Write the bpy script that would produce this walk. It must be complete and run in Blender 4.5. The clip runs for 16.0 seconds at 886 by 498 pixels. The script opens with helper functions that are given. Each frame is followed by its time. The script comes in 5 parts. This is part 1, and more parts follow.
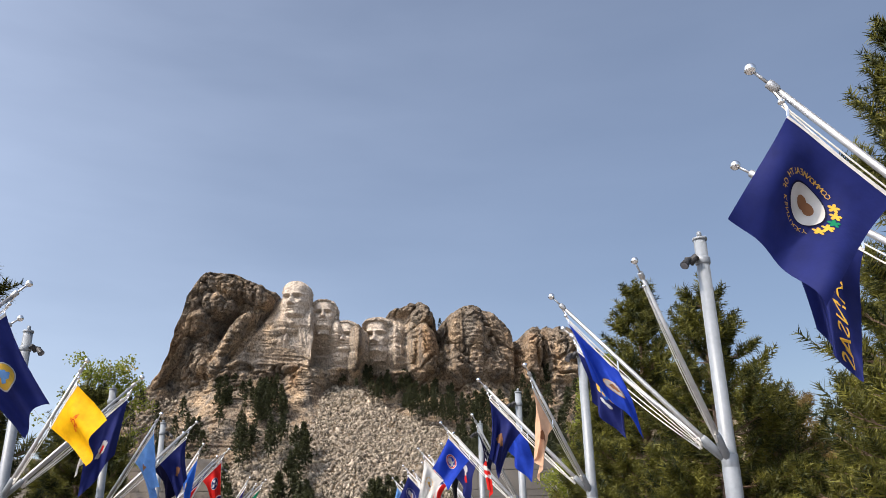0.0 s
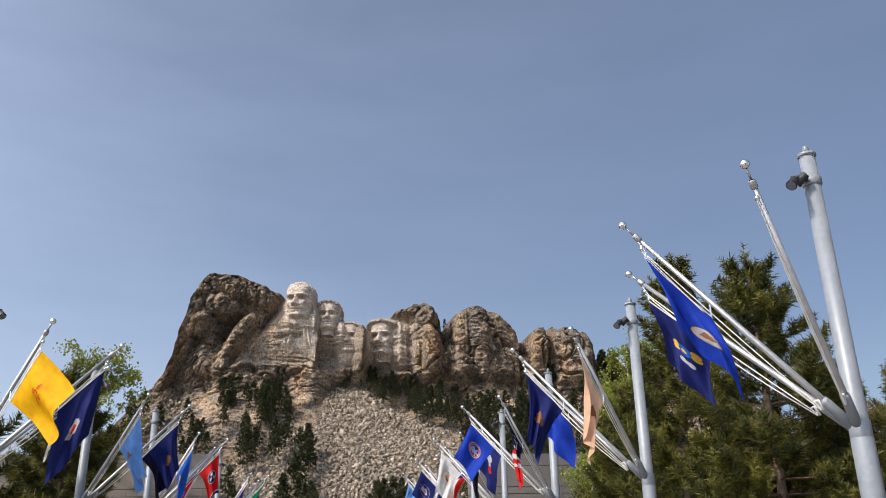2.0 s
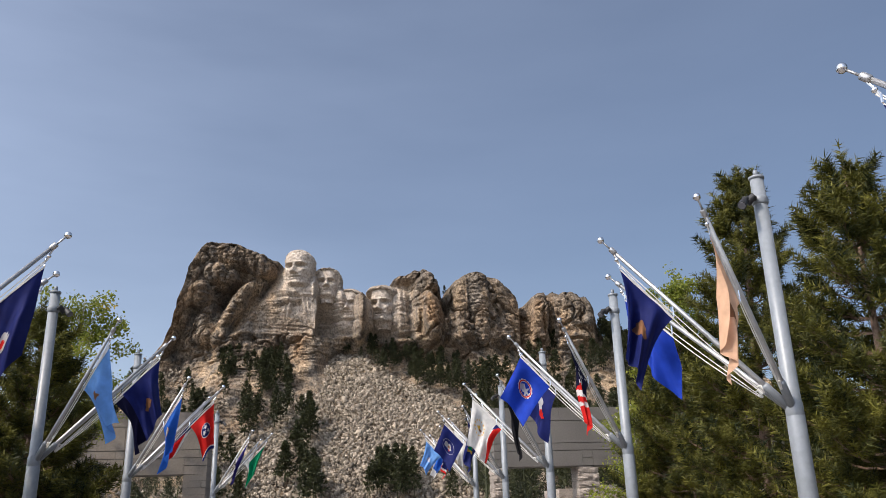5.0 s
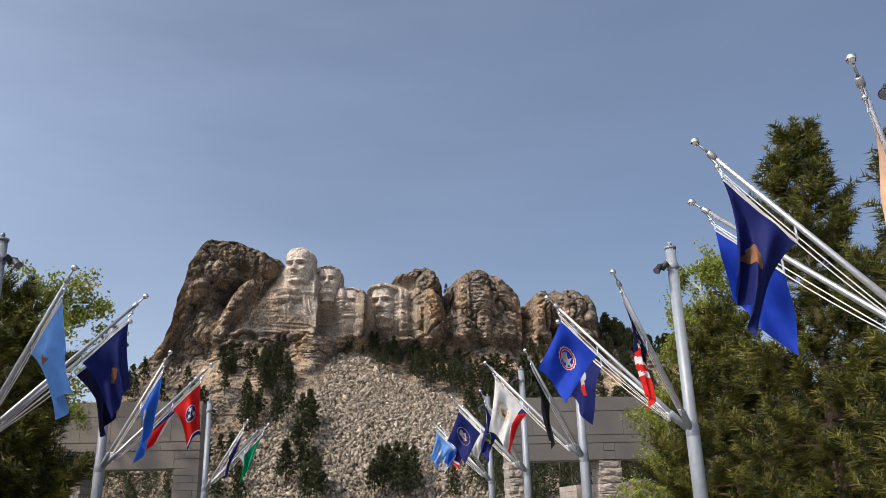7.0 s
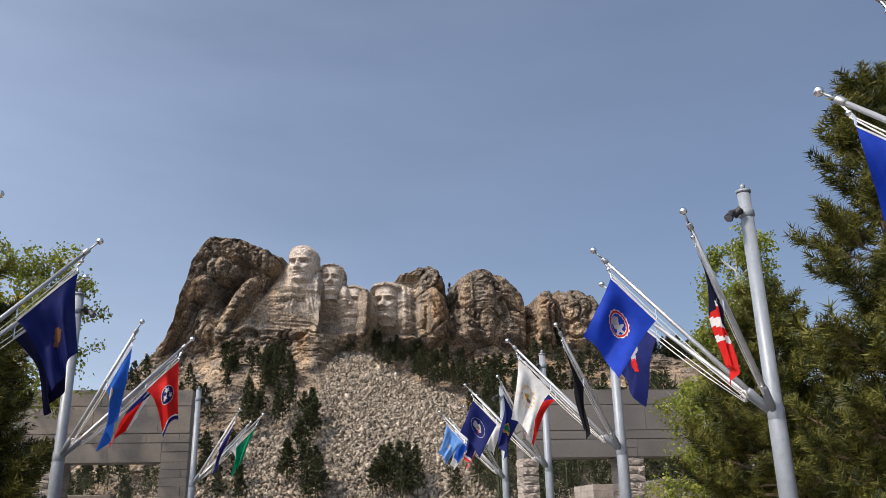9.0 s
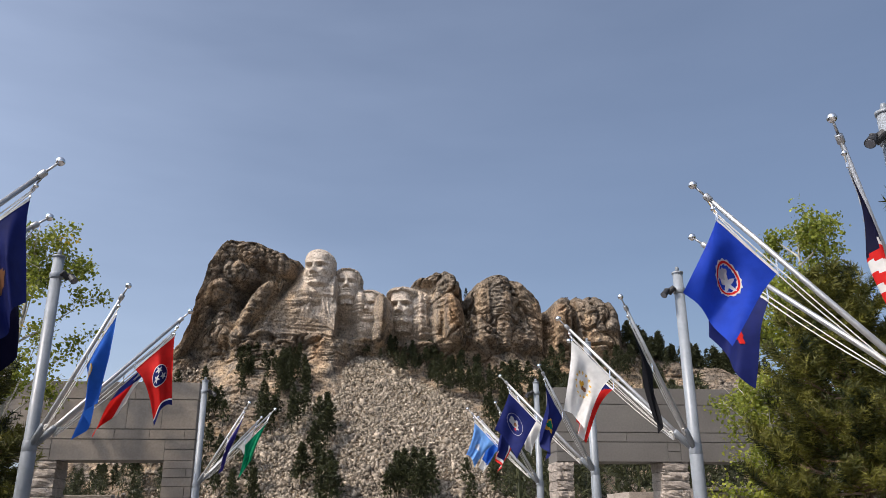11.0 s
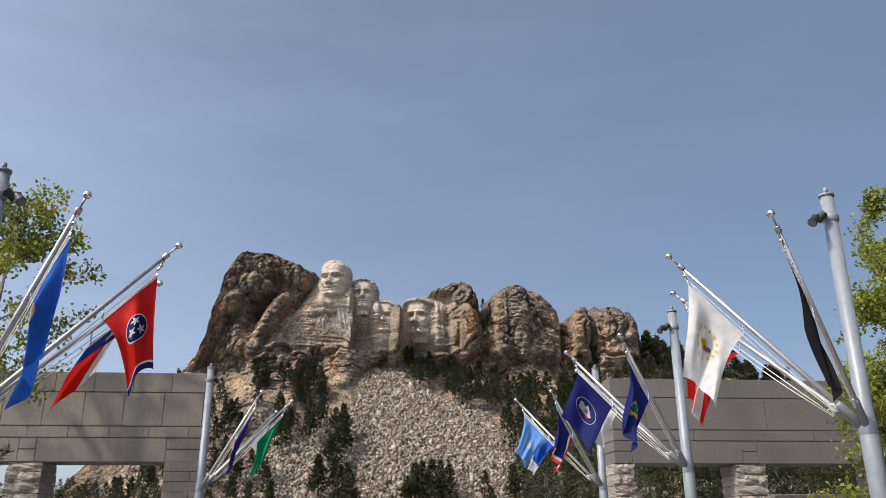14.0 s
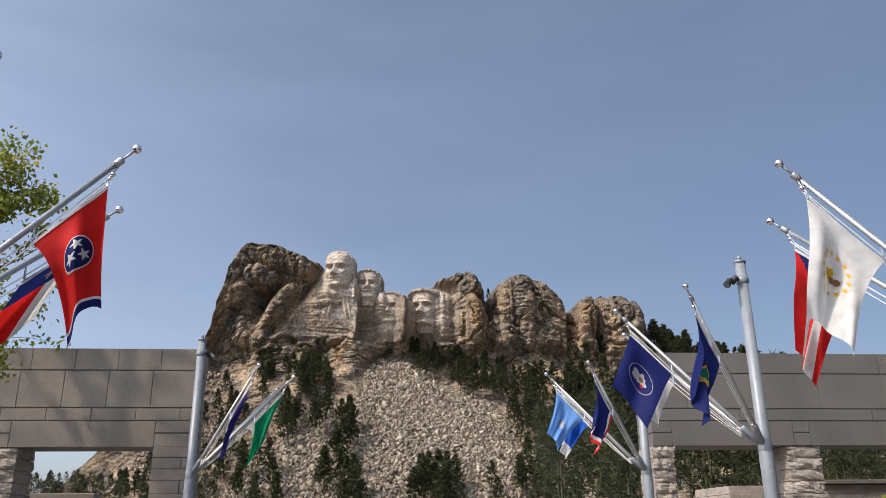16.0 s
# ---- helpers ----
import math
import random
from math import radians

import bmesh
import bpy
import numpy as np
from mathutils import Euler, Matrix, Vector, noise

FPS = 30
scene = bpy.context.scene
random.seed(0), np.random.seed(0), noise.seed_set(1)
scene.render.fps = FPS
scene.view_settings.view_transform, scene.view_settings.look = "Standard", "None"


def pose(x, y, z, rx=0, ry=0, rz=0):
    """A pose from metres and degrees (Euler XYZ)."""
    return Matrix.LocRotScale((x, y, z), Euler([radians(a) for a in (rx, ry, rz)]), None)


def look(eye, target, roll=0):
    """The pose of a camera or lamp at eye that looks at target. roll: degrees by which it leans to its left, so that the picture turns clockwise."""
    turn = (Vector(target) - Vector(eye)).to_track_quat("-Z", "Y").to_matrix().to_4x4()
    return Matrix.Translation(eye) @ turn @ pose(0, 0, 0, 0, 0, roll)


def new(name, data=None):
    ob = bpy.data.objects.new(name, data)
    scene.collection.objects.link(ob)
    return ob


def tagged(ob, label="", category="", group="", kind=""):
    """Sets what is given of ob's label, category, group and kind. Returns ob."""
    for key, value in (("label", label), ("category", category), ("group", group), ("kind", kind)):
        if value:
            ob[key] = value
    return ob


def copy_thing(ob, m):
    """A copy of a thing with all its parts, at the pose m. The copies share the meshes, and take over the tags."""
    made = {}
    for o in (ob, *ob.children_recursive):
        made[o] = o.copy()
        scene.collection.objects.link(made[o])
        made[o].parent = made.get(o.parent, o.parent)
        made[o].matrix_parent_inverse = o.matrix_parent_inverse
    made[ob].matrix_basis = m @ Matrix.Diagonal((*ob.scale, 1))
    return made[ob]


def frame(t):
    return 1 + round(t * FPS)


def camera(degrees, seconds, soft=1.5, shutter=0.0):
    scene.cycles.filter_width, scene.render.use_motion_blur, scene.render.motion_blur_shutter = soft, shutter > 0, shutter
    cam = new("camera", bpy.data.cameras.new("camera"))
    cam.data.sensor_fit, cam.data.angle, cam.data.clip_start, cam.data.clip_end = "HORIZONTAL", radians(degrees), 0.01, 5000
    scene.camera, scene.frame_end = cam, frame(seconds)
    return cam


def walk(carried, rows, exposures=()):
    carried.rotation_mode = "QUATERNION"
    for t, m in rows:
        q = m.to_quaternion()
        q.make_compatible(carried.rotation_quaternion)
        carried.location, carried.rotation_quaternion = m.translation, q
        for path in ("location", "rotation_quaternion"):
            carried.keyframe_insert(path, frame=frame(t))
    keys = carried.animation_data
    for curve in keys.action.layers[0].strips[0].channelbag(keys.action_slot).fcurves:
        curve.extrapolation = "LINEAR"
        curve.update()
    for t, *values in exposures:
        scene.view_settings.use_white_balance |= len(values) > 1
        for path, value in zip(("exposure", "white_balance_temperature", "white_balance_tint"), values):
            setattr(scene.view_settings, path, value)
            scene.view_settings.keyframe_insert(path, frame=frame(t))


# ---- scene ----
cam = camera(57.6, 16.0, soft=0.6)
PATH = [
    (0, (-1.789, -1.359, 1.583), (-1.528, 0.496, 2.285), -1.0),
    (0.5, (-1.744, -0.702, 1.602), (-1.479, 1.151, 2.307), -1.8),
    (1, (-1.768, -0.062, 1.585), (-1.499, 1.791, 2.289), -1.5),
    (1.5, (-1.786, 0.546, 1.573), (-1.514, 2.398, 2.279), -1.7),
    (2, (-1.889, 1.096, 1.517), (-1.638, 2.95, 2.224), -1.0),
    (2.5, (-1.952, 1.693, 1.47), (-1.697, 3.556, 2.151), -2.0),
    (3, (-2.023, 2.377, 1.458), (-1.788, 4.252, 2.113), -1.4),
    (3.5, (-2.035, 3.118, 1.486), (-1.791, 4.995, 2.131), -1.2),
    (4, (-2.107, 3.784, 1.505), (-1.857, 5.662, 2.146), -1.4),
    (6.5, (-2.279, 7.128, 1.416), (-2.018, 9.009, 2.042), -1.9),
    (7, (-2.284, 7.828, 1.418), (-2.028, 9.708, 2.05), -1.7),
    (7.5, (-2.275, 8.48, 1.431), (-2.016, 10.363, 2.054), -1.7),
    (8, (-2.236, 9.121, 1.445), (-1.983, 11.004, 2.069), -1.5),
    (8.5, (-2.229, 9.745, 1.427), (-1.977, 11.627, 2.055), -1.3),
    (11, (-2.337, 12.89, 1.438), (-2.129, 14.771, 2.087), -0.3),
    (11.5, (-2.461, 13.474, 1.392), (-2.271, 15.355, 2.044), 0.0),
    (12, (-2.527, 14.132, 1.387), (-2.355, 16.013, 2.044), 0.3),
    (12.5, (-2.591, 14.773, 1.39), (-2.426, 16.654, 2.048), 0.3),
    (13, (-2.629, 15.408, 1.39), (-2.466, 17.288, 2.052), -0.4),
    (13.5, (-2.627, 15.938, 1.344), (-2.463, 17.815, 2.013), -0.4),
    (14, (-2.67, 16.604, 1.376), (-2.5, 18.478, 2.054), -0.3),
    (14.5, (-2.7, 17.239, 1.376), (-2.548, 19.12, 2.037), 0.0),
    (15, (-2.749, 17.888, 1.386), (-2.598, 19.774, 2.034), -0.3),
    (15.5, (-2.783, 18.55, 1.401), (-2.631, 20.434, 2.055), -0.6),
    (16, (-2.809, 19.186, 1.415), (-2.649, 21.068, 2.073), -0.6),
]
walk(cam, [(t, look(eye, aim, roll)) for t, eye, aim, roll in PATH], [(0, 0.06, 6950, 12), (0.6, -0.12, 6750, 12), (2, -0.17, 6750, 12), (3, -0.22, 6750, 12), (16, -0.19, 6750, 12)])

# ---- light ----
SUN_DIR = Vector((-0.60, -0.34, 0.73)).normalized()
world = bpy.data.worlds.new("sky")
scene.world = world
world.use_nodes = True
wn = world.node_tree.nodes
sky = wn.new("ShaderNodeTexSky")
sky.sky_type = "NISHITA"
sky.sun_disc = False
sky.sun_elevation = math.asin(SUN_DIR.z)
sky.sun_rotation = math.atan2(SUN_DIR.x, SUN_DIR.y)
sky.altitude = 1600
sky.air_density = 1.0
sky.dust_density = 10.0
sky.ozone_density = 1.0
# thin high haze, brighter towards the sun, in faint wisps
wl = world.node_tree.links
wtc = wn.new("ShaderNodeTexCoord")
toward_sun = wn.new("ShaderNodeVectorMath")
toward_sun.operation = "DOT_PRODUCT"
toward_sun.inputs[1].default_value = SUN_DIR
wl.new(wtc.outputs["Generated"], toward_sun.inputs[0])
glow = wn.new("ShaderNodeMapRange")
glow.inputs[1].default_value, glow.inputs[2].default_value = -0.42, 1.0
glow.inputs[3].default_value, glow.inputs[4].default_value = 0.0, 1.5
wl.new(toward_sun.outputs["Value"], glow.inputs[0])
wmap = wn.new("ShaderNodeMapping")
wmap.inputs["Rotation"].default_value = (0.2, 0.5, 0.3)
wmap.inputs["Scale"].default_value = (1.2, 1.2, 5.0)
wl.new(wtc.outputs["Generated"], wmap.inputs[0])
wisps = wn.new("ShaderNodeTexNoise")
wisps.inputs["Scale"].default_value, wisps.inputs["Detail"].default_value = 1.6, 5.0
wl.new(wmap.outputs[0], wisps.inputs[0])
wispy = wn.new("ShaderNodeMapRange")
wispy.inputs[1].default_value, wispy.inputs[2].default_value = 0.3, 0.7
wispy.inputs[3].default_value, wispy.inputs[4].default_value = 0.72, 1.28
wl.new(wisps.outputs[0], wispy.inputs[0])
veil = wn.new("ShaderNodeMath")
veil.operation = "MULTIPLY"
wl.new(glow.outputs[0], veil.inputs[0])
wl.new(wispy.outputs[0], veil.inputs[1])
lum = wn.new("ShaderNodeRGBToBW")
wl.new(sky.outputs[0], lum.inputs[0])
white = wn.new("ShaderNodeMath")
white.operation = "MULTIPLY"
wl.new(veil.outputs[0], white.inputs[0])
wl.new(lum.outputs[0], white.inputs[1])
thin = wn.new("ShaderNodeVectorMath")
thin.operation = "SCALE"
thin.inputs["Scale"].default_value = 0.86
wl.new(sky.outputs[0], thin.inputs[0])
hazy = wn.new("ShaderNodeVectorMath")
hazy.operation = "ADD"
wl.new(thin.outputs[0], hazy.inputs[0])
tint = wn.new("ShaderNodeVectorMath")
tint.operation = "SCALE"
tint.inputs[0].default_value = (0.82, 0.97, 1.24)
wl.new(white.outputs[0], tint.inputs["Scale"])
wl.new(tint.outputs[0], hazy.inputs[1])
wl.new(hazy.outputs[0], wn["Background"].inputs[0])
wn["Background"].inputs[1].default_value = 0.178
sun = new("sun", bpy.data.lights.new("sun", "SUN"))
sun.data.energy = 4.7
sun.data.angle = radians(0.5)
sun.data.color = (1.0, 0.9, 0.77)
sun.matrix_world = look((0, 0, 60), Vector((0, 0, 60)) - SUN_DIR)

# ---- materials ----


def mat(name, col, col2=None, scale=4.0, rough=0.85, metal=0.0, bump=0.0, bump_scale=None, fine=6.0, random_obj=0.0, spread=(0.35, 0.65), coords="Object", distort=0.0, island=0.0):
    """Two colours mixed by a broad and a fine noise, with a fine relief."""
    m = bpy.data.materials.new(name)
    m.use_nodes = True
    n, k = m.node_tree.nodes, m.node_tree.links
    b = n["Principled BSDF"]
    b.inputs["Roughness"].default_value = rough
    b.inputs["Metallic"].default_value = metal
    tc = n.new("ShaderNodeTexCoord")
    a = n.new("ShaderNodeTexNoise")
    a.inputs["Scale"].default_value = scale
    a.inputs["Detail"].default_value = 6
    a.inputs["Distortion"].default_value = distort
    f = n.new("ShaderNodeTexNoise")
    f.inputs["Scale"].default_value = scale * fine
    f.inputs["Detail"].default_value = 4
    k.new(tc.outputs[coords], a.inputs[0])
    k.new(tc.outputs[coords], f.inputs[0])
    add = n.new("ShaderNodeMix")
    add.inputs[0].default_value = 0.4
    k.new(a.outputs[0], add.inputs[2])
    k.new(f.outputs[0], add.inputs[3])
    ramp = n.new("ShaderNodeValToRGB")
    ramp.color_ramp.elements[0].position, ramp.color_ramp.elements[1].position = spread
    ramp.color_ramp.elements[0].color = (*col, 1)
    ramp.color_ramp.elements[1].color = (*(col2 or [c * 0.8 for c in col]), 1)
    k.new(add.outputs[0], ramp.inputs[0])
    out = ramp.outputs[0]
    if random_obj:
        info = n.new("ShaderNodeObjectInfo")
        mr = n.new("ShaderNodeMapRange")
        mr.inputs[3].default_value, mr.inputs[4].default_value = 1 - random_obj, 1 + random_obj
        k.new(info.outputs["Random"], mr.inputs[0])
        hs = n.new("ShaderNodeHueSaturation")
        k.new(mr.outputs[0], hs.inputs["Value"])
        k.new(out, hs.inputs["Color"])
        out = hs.outputs[0]
    if island:
        geo = n.new("ShaderNodeNewGeometry")
        mi = n.new("ShaderNodeMapRange")
        mi.inputs[3].default_value, mi.inputs[4].default_value = 1 - island, 1 + island
        k.new(geo.outputs["Random Per Island"], mi.inputs[0])
        hi = n.new("ShaderNodeHueSaturation")
        k.new(mi.outputs[0], hi.inputs["Value"])
        k.new(out, hi.inputs["Color"])
        out = hi.outputs[0]
    k.new(out, b.inputs["Base Color"])
    if bump:
        bn = n.new("ShaderNodeTexNoise")
        bn.inputs["Scale"].default_value = bump_scale or scale * fine
        bn.inputs["Detail"].default_value = 5
        k.new(tc.outputs[coords], bn.inputs[0])
        bp = n.new("ShaderNodeBump")
        bp.inputs["Strength"].default_value = 0.8
        bp.inputs["Distance"].default_value = bump
        k.new(bn.outputs[0], bp.inputs["Height"])
        k.new(bp.outputs[0], b.inputs["Normal"])
    return m


def leaf_mat(name, col, col2, trans=0.35, by_tuft=False):
    """Leaves and needles: colour varies clump by clump; some light passes through."""
    m = bpy.data.materials.new(name)
    m.use_nodes = True
    n, k = m.node_tree.nodes, m.node_tree.links
    b = n["Principled BSDF"]
    b.inputs["Roughness"].default_value = 0.6
    b.inputs["Specular IOR Level"].default_value = 0.25
    g = n.new("ShaderNodeNewGeometry")
    tc = n.new("ShaderNodeTexCoord")
    a = n.new("ShaderNodeTexNoise")
    a.inputs["Scale"].default_value = 0.9
    k.new(tc.outputs["Object"], a.inputs[0])
    mx = n.new("ShaderNodeMix")
    mx.inputs[0].default_value = 0.5
    k.new(g.outputs["Random Per Island"], mx.inputs[2])
    if by_tuft:
        tuft = n.new("ShaderNodeAttribute")
        tuft.attribute_name = "tuft"
        mx.inputs[0].default_value = 0.35
        k.new(tuft.outputs["Fac"], mx.inputs[2])
    k.new(a.outputs[0], mx.inputs[3])
    ramp = n.new("ShaderNodeValToRGB")
    ramp.color_ramp.elements[0].position, ramp.color_ramp.elements[1].position = 0.2, 0.8
    ramp.color_ramp.elements[0].color, ramp.color_ramp.elements[1].color = (*col, 1), (*col2, 1)
    k.new(mx.outputs[0], ramp.inputs[0])
    k.new(ramp.outputs[0], b.inputs["Base Color"])
    t = n.new("ShaderNodeBsdfTranslucent")
    k.new(ramp.outputs[0], t.inputs[0])
    s = n.new("ShaderNodeMixShader")
    s.inputs[0].default_value = trans
    k.new(b.outputs[0], s.inputs[1])
    k.new(t.outputs[0], s.inputs[2])
    k.new(s.outputs[0], n["Material Output"].inputs[0])
    return m


def cloth_mat(name, col):
    """Thin flag nylon: woven grain, slight sheen, light shining through."""
    m = bpy.data.materials.new(name)
    m.use_nodes = True
    n, k = m.node_tree.nodes, m.node_tree.links
    b = n["Principled BSDF"]
    b.inputs["Roughness"].default_value = 0.65
    b.inputs["Specular IOR Level"].default_value = 0.12
    tc = n.new("ShaderNodeTexCoord")
    a = n.new("ShaderNodeTexNoise")
    a.inputs["Scale"].default_value = 7
    a.inputs["Detail"].default_value = 8
    k.new(tc.outputs["Object"], a.inputs[0])
    ramp = n.new("ShaderNodeValToRGB")
    ramp.color_ramp.elements[0].position, ramp.color_ramp.elements[1].position = 0.3, 0.7
    ramp.color_ramp.elements[0].color = (*[c * 0.85 for c in col], 1)
    ramp.color_ramp.elements[1].color = (*[min(0.85, c * 1.12) for c in col], 1)
    k.new(a.outputs[0], ramp.inputs[0])
    k.new(ramp.outputs[0], b.inputs["Base Color"])
    w = n.new("ShaderNodeTexNoise")
    w.inputs["Scale"].default_value = 35
    k.new(tc.outputs["Object"], w.inputs[0])
    bp = n.new("ShaderNodeBump")
    bp.inputs["Distance"].default_value = 0.004
    bp.inputs["Strength"].default_value = 0.6
    k.new(w.outputs[0], bp.inputs["Height"])
    k.new(bp.outputs[0], b.inputs["Normal"])
    t = n.new("ShaderNodeBsdfTranslucent")
    k.new(ramp.outputs[0], t.inputs[0])
    s = n.new("ShaderNodeMixShader")
    s.inputs[0].default_value = 0.38
    k.new(b.outputs[0], s.inputs[1])
    k.new(t.outputs[0], s.inputs[2])
    k.new(s.outputs[0], n["Material Output"].inputs[0])
    return m


def rock_mat(name):
    """Weathered granite: tan and grey patina, dark streaks, pale where it has been carved."""
    m = bpy.data.materials.new(name)
    m.use_nodes = True
    n, k = m.node_tree.nodes, m.node_tree.links
    b = n["Principled BSDF"]
    b.inputs["Roughness"].default_value = 0.9
    b.inputs["Specular IOR Level"].default_value = 0.2
    tc = n.new("ShaderNodeTexCoord")

    def noise_tex(scale, detail, stretch=(1, 1, 1)):
        mp = n.new("ShaderNodeMapping")
        mp.inputs["Scale"].default_value = stretch
        k.new(tc.outputs["Object"], mp.inputs[0])
        t = n.new("ShaderNodeTexNoise")
        t.inputs["Scale"].default_value, t.inputs["Detail"].default_value = scale, detail
        k.new(mp.outputs[0], t.inputs[0])
        return t

    def ramped(src, p0, c0, p1, c1):
        r = n.new("ShaderNodeValToRGB")
        r.color_ramp.elements[0].position, r.color_ramp.elements[1].position = p0, p1
        r.color_ramp.elements[0].color, r.color_ramp.elements[1].color = (*c0, 1), (*c1, 1)
        k.new(src, r.inputs[0])
        return r

    def mixed(fac, a, c):
        x = n.new("ShaderNodeMix")
        x.data_type = "RGBA"
        k.new(fac, x.inputs[0])
        k.new(a, x.inputs[6])
        k.new(c, x.inputs[7])
        return x.outputs[2]

    tan = ramped(noise_tex(0.05, 6).outputs[0], 0.38, (0.185, 0.14, 0.102), 0.62, (0.38, 0.285, 0.19))
    grey = ramped(noise_tex(0.3, 6).outputs[0], 0.3, (0.07, 0.062, 0.054), 0.7, (0.26, 0.22, 0.175))
    streak = ramped(noise_tex(0.16, 8, (1, 1, 0.22)).outputs[0], 0.42, (0, 0, 0), 0.6, (1, 1, 1))
    weathered = mixed(streak.outputs[0], tan.outputs[0], grey.outputs[0])
    pale = ramped(noise_tex(0.12, 8, (1, 1, 0.5)).outputs[0], 0.3, (0.39, 0.33, 0.27), 0.7, (0.58, 0.505, 0.425))
    at = n.new("ShaderNodeAttribute")
    at.attribute_name = "carved"
    ru = n.new("ShaderNodeAttribute")
    ru.attribute_name = "rust"
    rusty = ramped(noise_tex(0.2, 8, (1, 1, 0.16)).outputs[0], 0.35, (0.2, 0.115, 0.062), 0.65, (0.44, 0.3, 0.175))
    pa = n.new("ShaderNodeAttribute")
    pa.attribute_name = "patina"
    dark = ramped(noise_tex(0.25, 8, (1, 1, 0.4)).outputs[0], 0.32, (0.05, 0.043, 0.036), 0.7, (0.2, 0.164, 0.128))
    weathered = mixed(pa.outputs["Fac"], weathered, dark.outputs[0])
    weathered = mixed(ru.outputs["Fac"], weathered, rusty.outputs[0])
    col = mixed(at.outputs["Fac"], weathered, pale.outputs[0])
    grain = ramped(noise_tex(1.1, 8, (1, 1, 0.7)).outputs[0], 0.36, (0.3, 0.282, 0.264), 0.56, (1.1, 1.07, 1.02))
    mul = n.new("ShaderNodeMix")
    mul.data_type, mul.blend_type = "RGBA", "MULTIPLY"
    less = n.new("ShaderNodeMapRange")
    less.inputs[3].default_value, less.inputs[4].default_value = 0.85, 0.4
    k.new(at.outputs["Fac"], less.inputs[0])
    k.new(less.outputs[0], mul.inputs[0])
    k.new(col, mul.inputs[6])
    k.new(grain.outputs[0], mul.inputs[7])
    k.new(mul.outputs[2], b.inputs["Base Color"])
    bn = noise_tex(0.9, 10)
    bp = n.new("ShaderNodeBump")
    bp.inputs["Distance"].default_value = 1.3
    bp.inputs["Strength"].default_value = 0.9
    k.new(bn.outputs[0], bp.inputs["Height"])
    k.new(bp.outputs[0], b.inputs["Normal"])
    return m


ROCK = rock_mat("weathered_granite")
TALUS = mat("broken_granite", (0.11, 0.088, 0.064), (0.34, 0.284, 0.214), 0.35, 0.9, bump=0.25, bump_scale=2.5, island=0.45)
BLOCK = mat("sawn_granite", (0.135, 0.114, 0.092), (0.2, 0.171, 0.14), 0.7, 0.8, bump=0.004, bump_scale=60, fine=25, random_obj=0.07)
# granite of the east wall, its colour darkened to stand for shade
SHADED_BLOCK = mat("shaded_sawn_granite", (0.085, 0.076, 0.066), (0.125, 0.112, 0.097), 0.6, 0.7, bump=0.002, bump_scale=50, fine=25, random_obj=0.05)
ROUGHSTONE = mat("split_granite", (0.17, 0.142, 0.116), (0.32, 0.273, 0.225), 3.0, 0.9, bump=0.05, bump_scale=9, random_obj=0.16)
MORTAR = mat("dark_joint", (0.09, 0.08, 0.07), (0.13, 0.115, 0.1), 4.0, 0.95)
PAVING = mat("granite_paving", (0.15, 0.134, 0.118), (0.21, 0.19, 0.17), 0.8, 0.85, bump=0.003)
STEEL = mat("painted_grey_steel", (0.15, 0.167, 0.182), (0.21, 0.228, 0.245), 2.5, 0.42, 0.0, bump=0.001, bump_scale=40)
ALU = mat("brushed_aluminium", (0.32, 0.32, 0.318), (0.43, 0.43, 0.425), 3.0, 0.42, 0.75, bump=0.0006, bump_scale=60)
CHROME = mat("polished_aluminium_ball", (0.7, 0.7, 0.7), (0.78, 0.78, 0.78), 5.0, 0.15, 1.0)
ROPE = mat("white_halyard_rope", (0.52, 0.505, 0.46), (0.66, 0.64, 0.6), 20.0, 0.85)
BLACKMETAL = mat("black_lamp_housing", (0.008, 0.008, 0.009), (0.014, 0.014, 0.015), 6.0, 0.6)
GLASS = mat("lamp_lens", (0.1, 0.1, 0.11), (0.14, 0.14, 0.15), 5.0, 0.1)
BARK = mat("pine_bark", (0.1, 0.065, 0.045), (0.2, 0.13, 0.09), 5.0, 0.95, bump=0.03, bump_scale=14)
ASPENBARK = mat("aspen_bark", (0.42, 0.4, 0.33), (0.25, 0.23, 0.19), 3.0, 0.85, bump=0.006, bump_scale=30)
NEEDLES = leaf_mat("pine_needles", (0.012, 0.019, 0.004), (0.135, 0.127, 0.02), 0.16, True)
NEEDLES_BROWN = leaf_mat("browning_needles", (0.12, 0.08, 0.03), (0.22, 0.15, 0.05), 0.25, True)
ASPENLEAF = leaf_mat("aspen_leaves", (0.095, 0.13, 0.018), (0.28, 0.295, 0.045), 0.45)
ASPENGOLD = leaf_mat("turning_aspen_leaves", (0.45, 0.3, 0.03), (0.5, 0.4, 0.06), 0.45)
FARNEEDLES = leaf_mat("far_pine_needles", (0.008, 0.012, 0.005), (0.05, 0.053, 0.017), 0.1)
C = {k: cloth_mat("nylon_" + k, v) for k, v in {
    "navy": (0.012, 0.018, 0.105), "royal": (0.012, 0.045, 0.36), "azure": (0.018, 0.1, 0.42), "sky": (0.13, 0.3, 0.62),
    "ink": (0.008, 0.008, 0.028), "black": (0.008, 0.008, 0.01), "red": (0.55, 0.018, 0.015), "white": (0.64, 0.63, 0.6),
    "yellow": (0.8, 0.4, 0.005), "buff": (0.64, 0.4, 0.26), "green": (0.0, 0.2, 0.09), "gold": (0.7, 0.42, 0.06),
    "silver": (0.45, 0.45, 0.46), "brown": (0.25, 0.12, 0.06), "violet": (0.03, 0.025, 0.14)}.items()}

# ---- builders ----


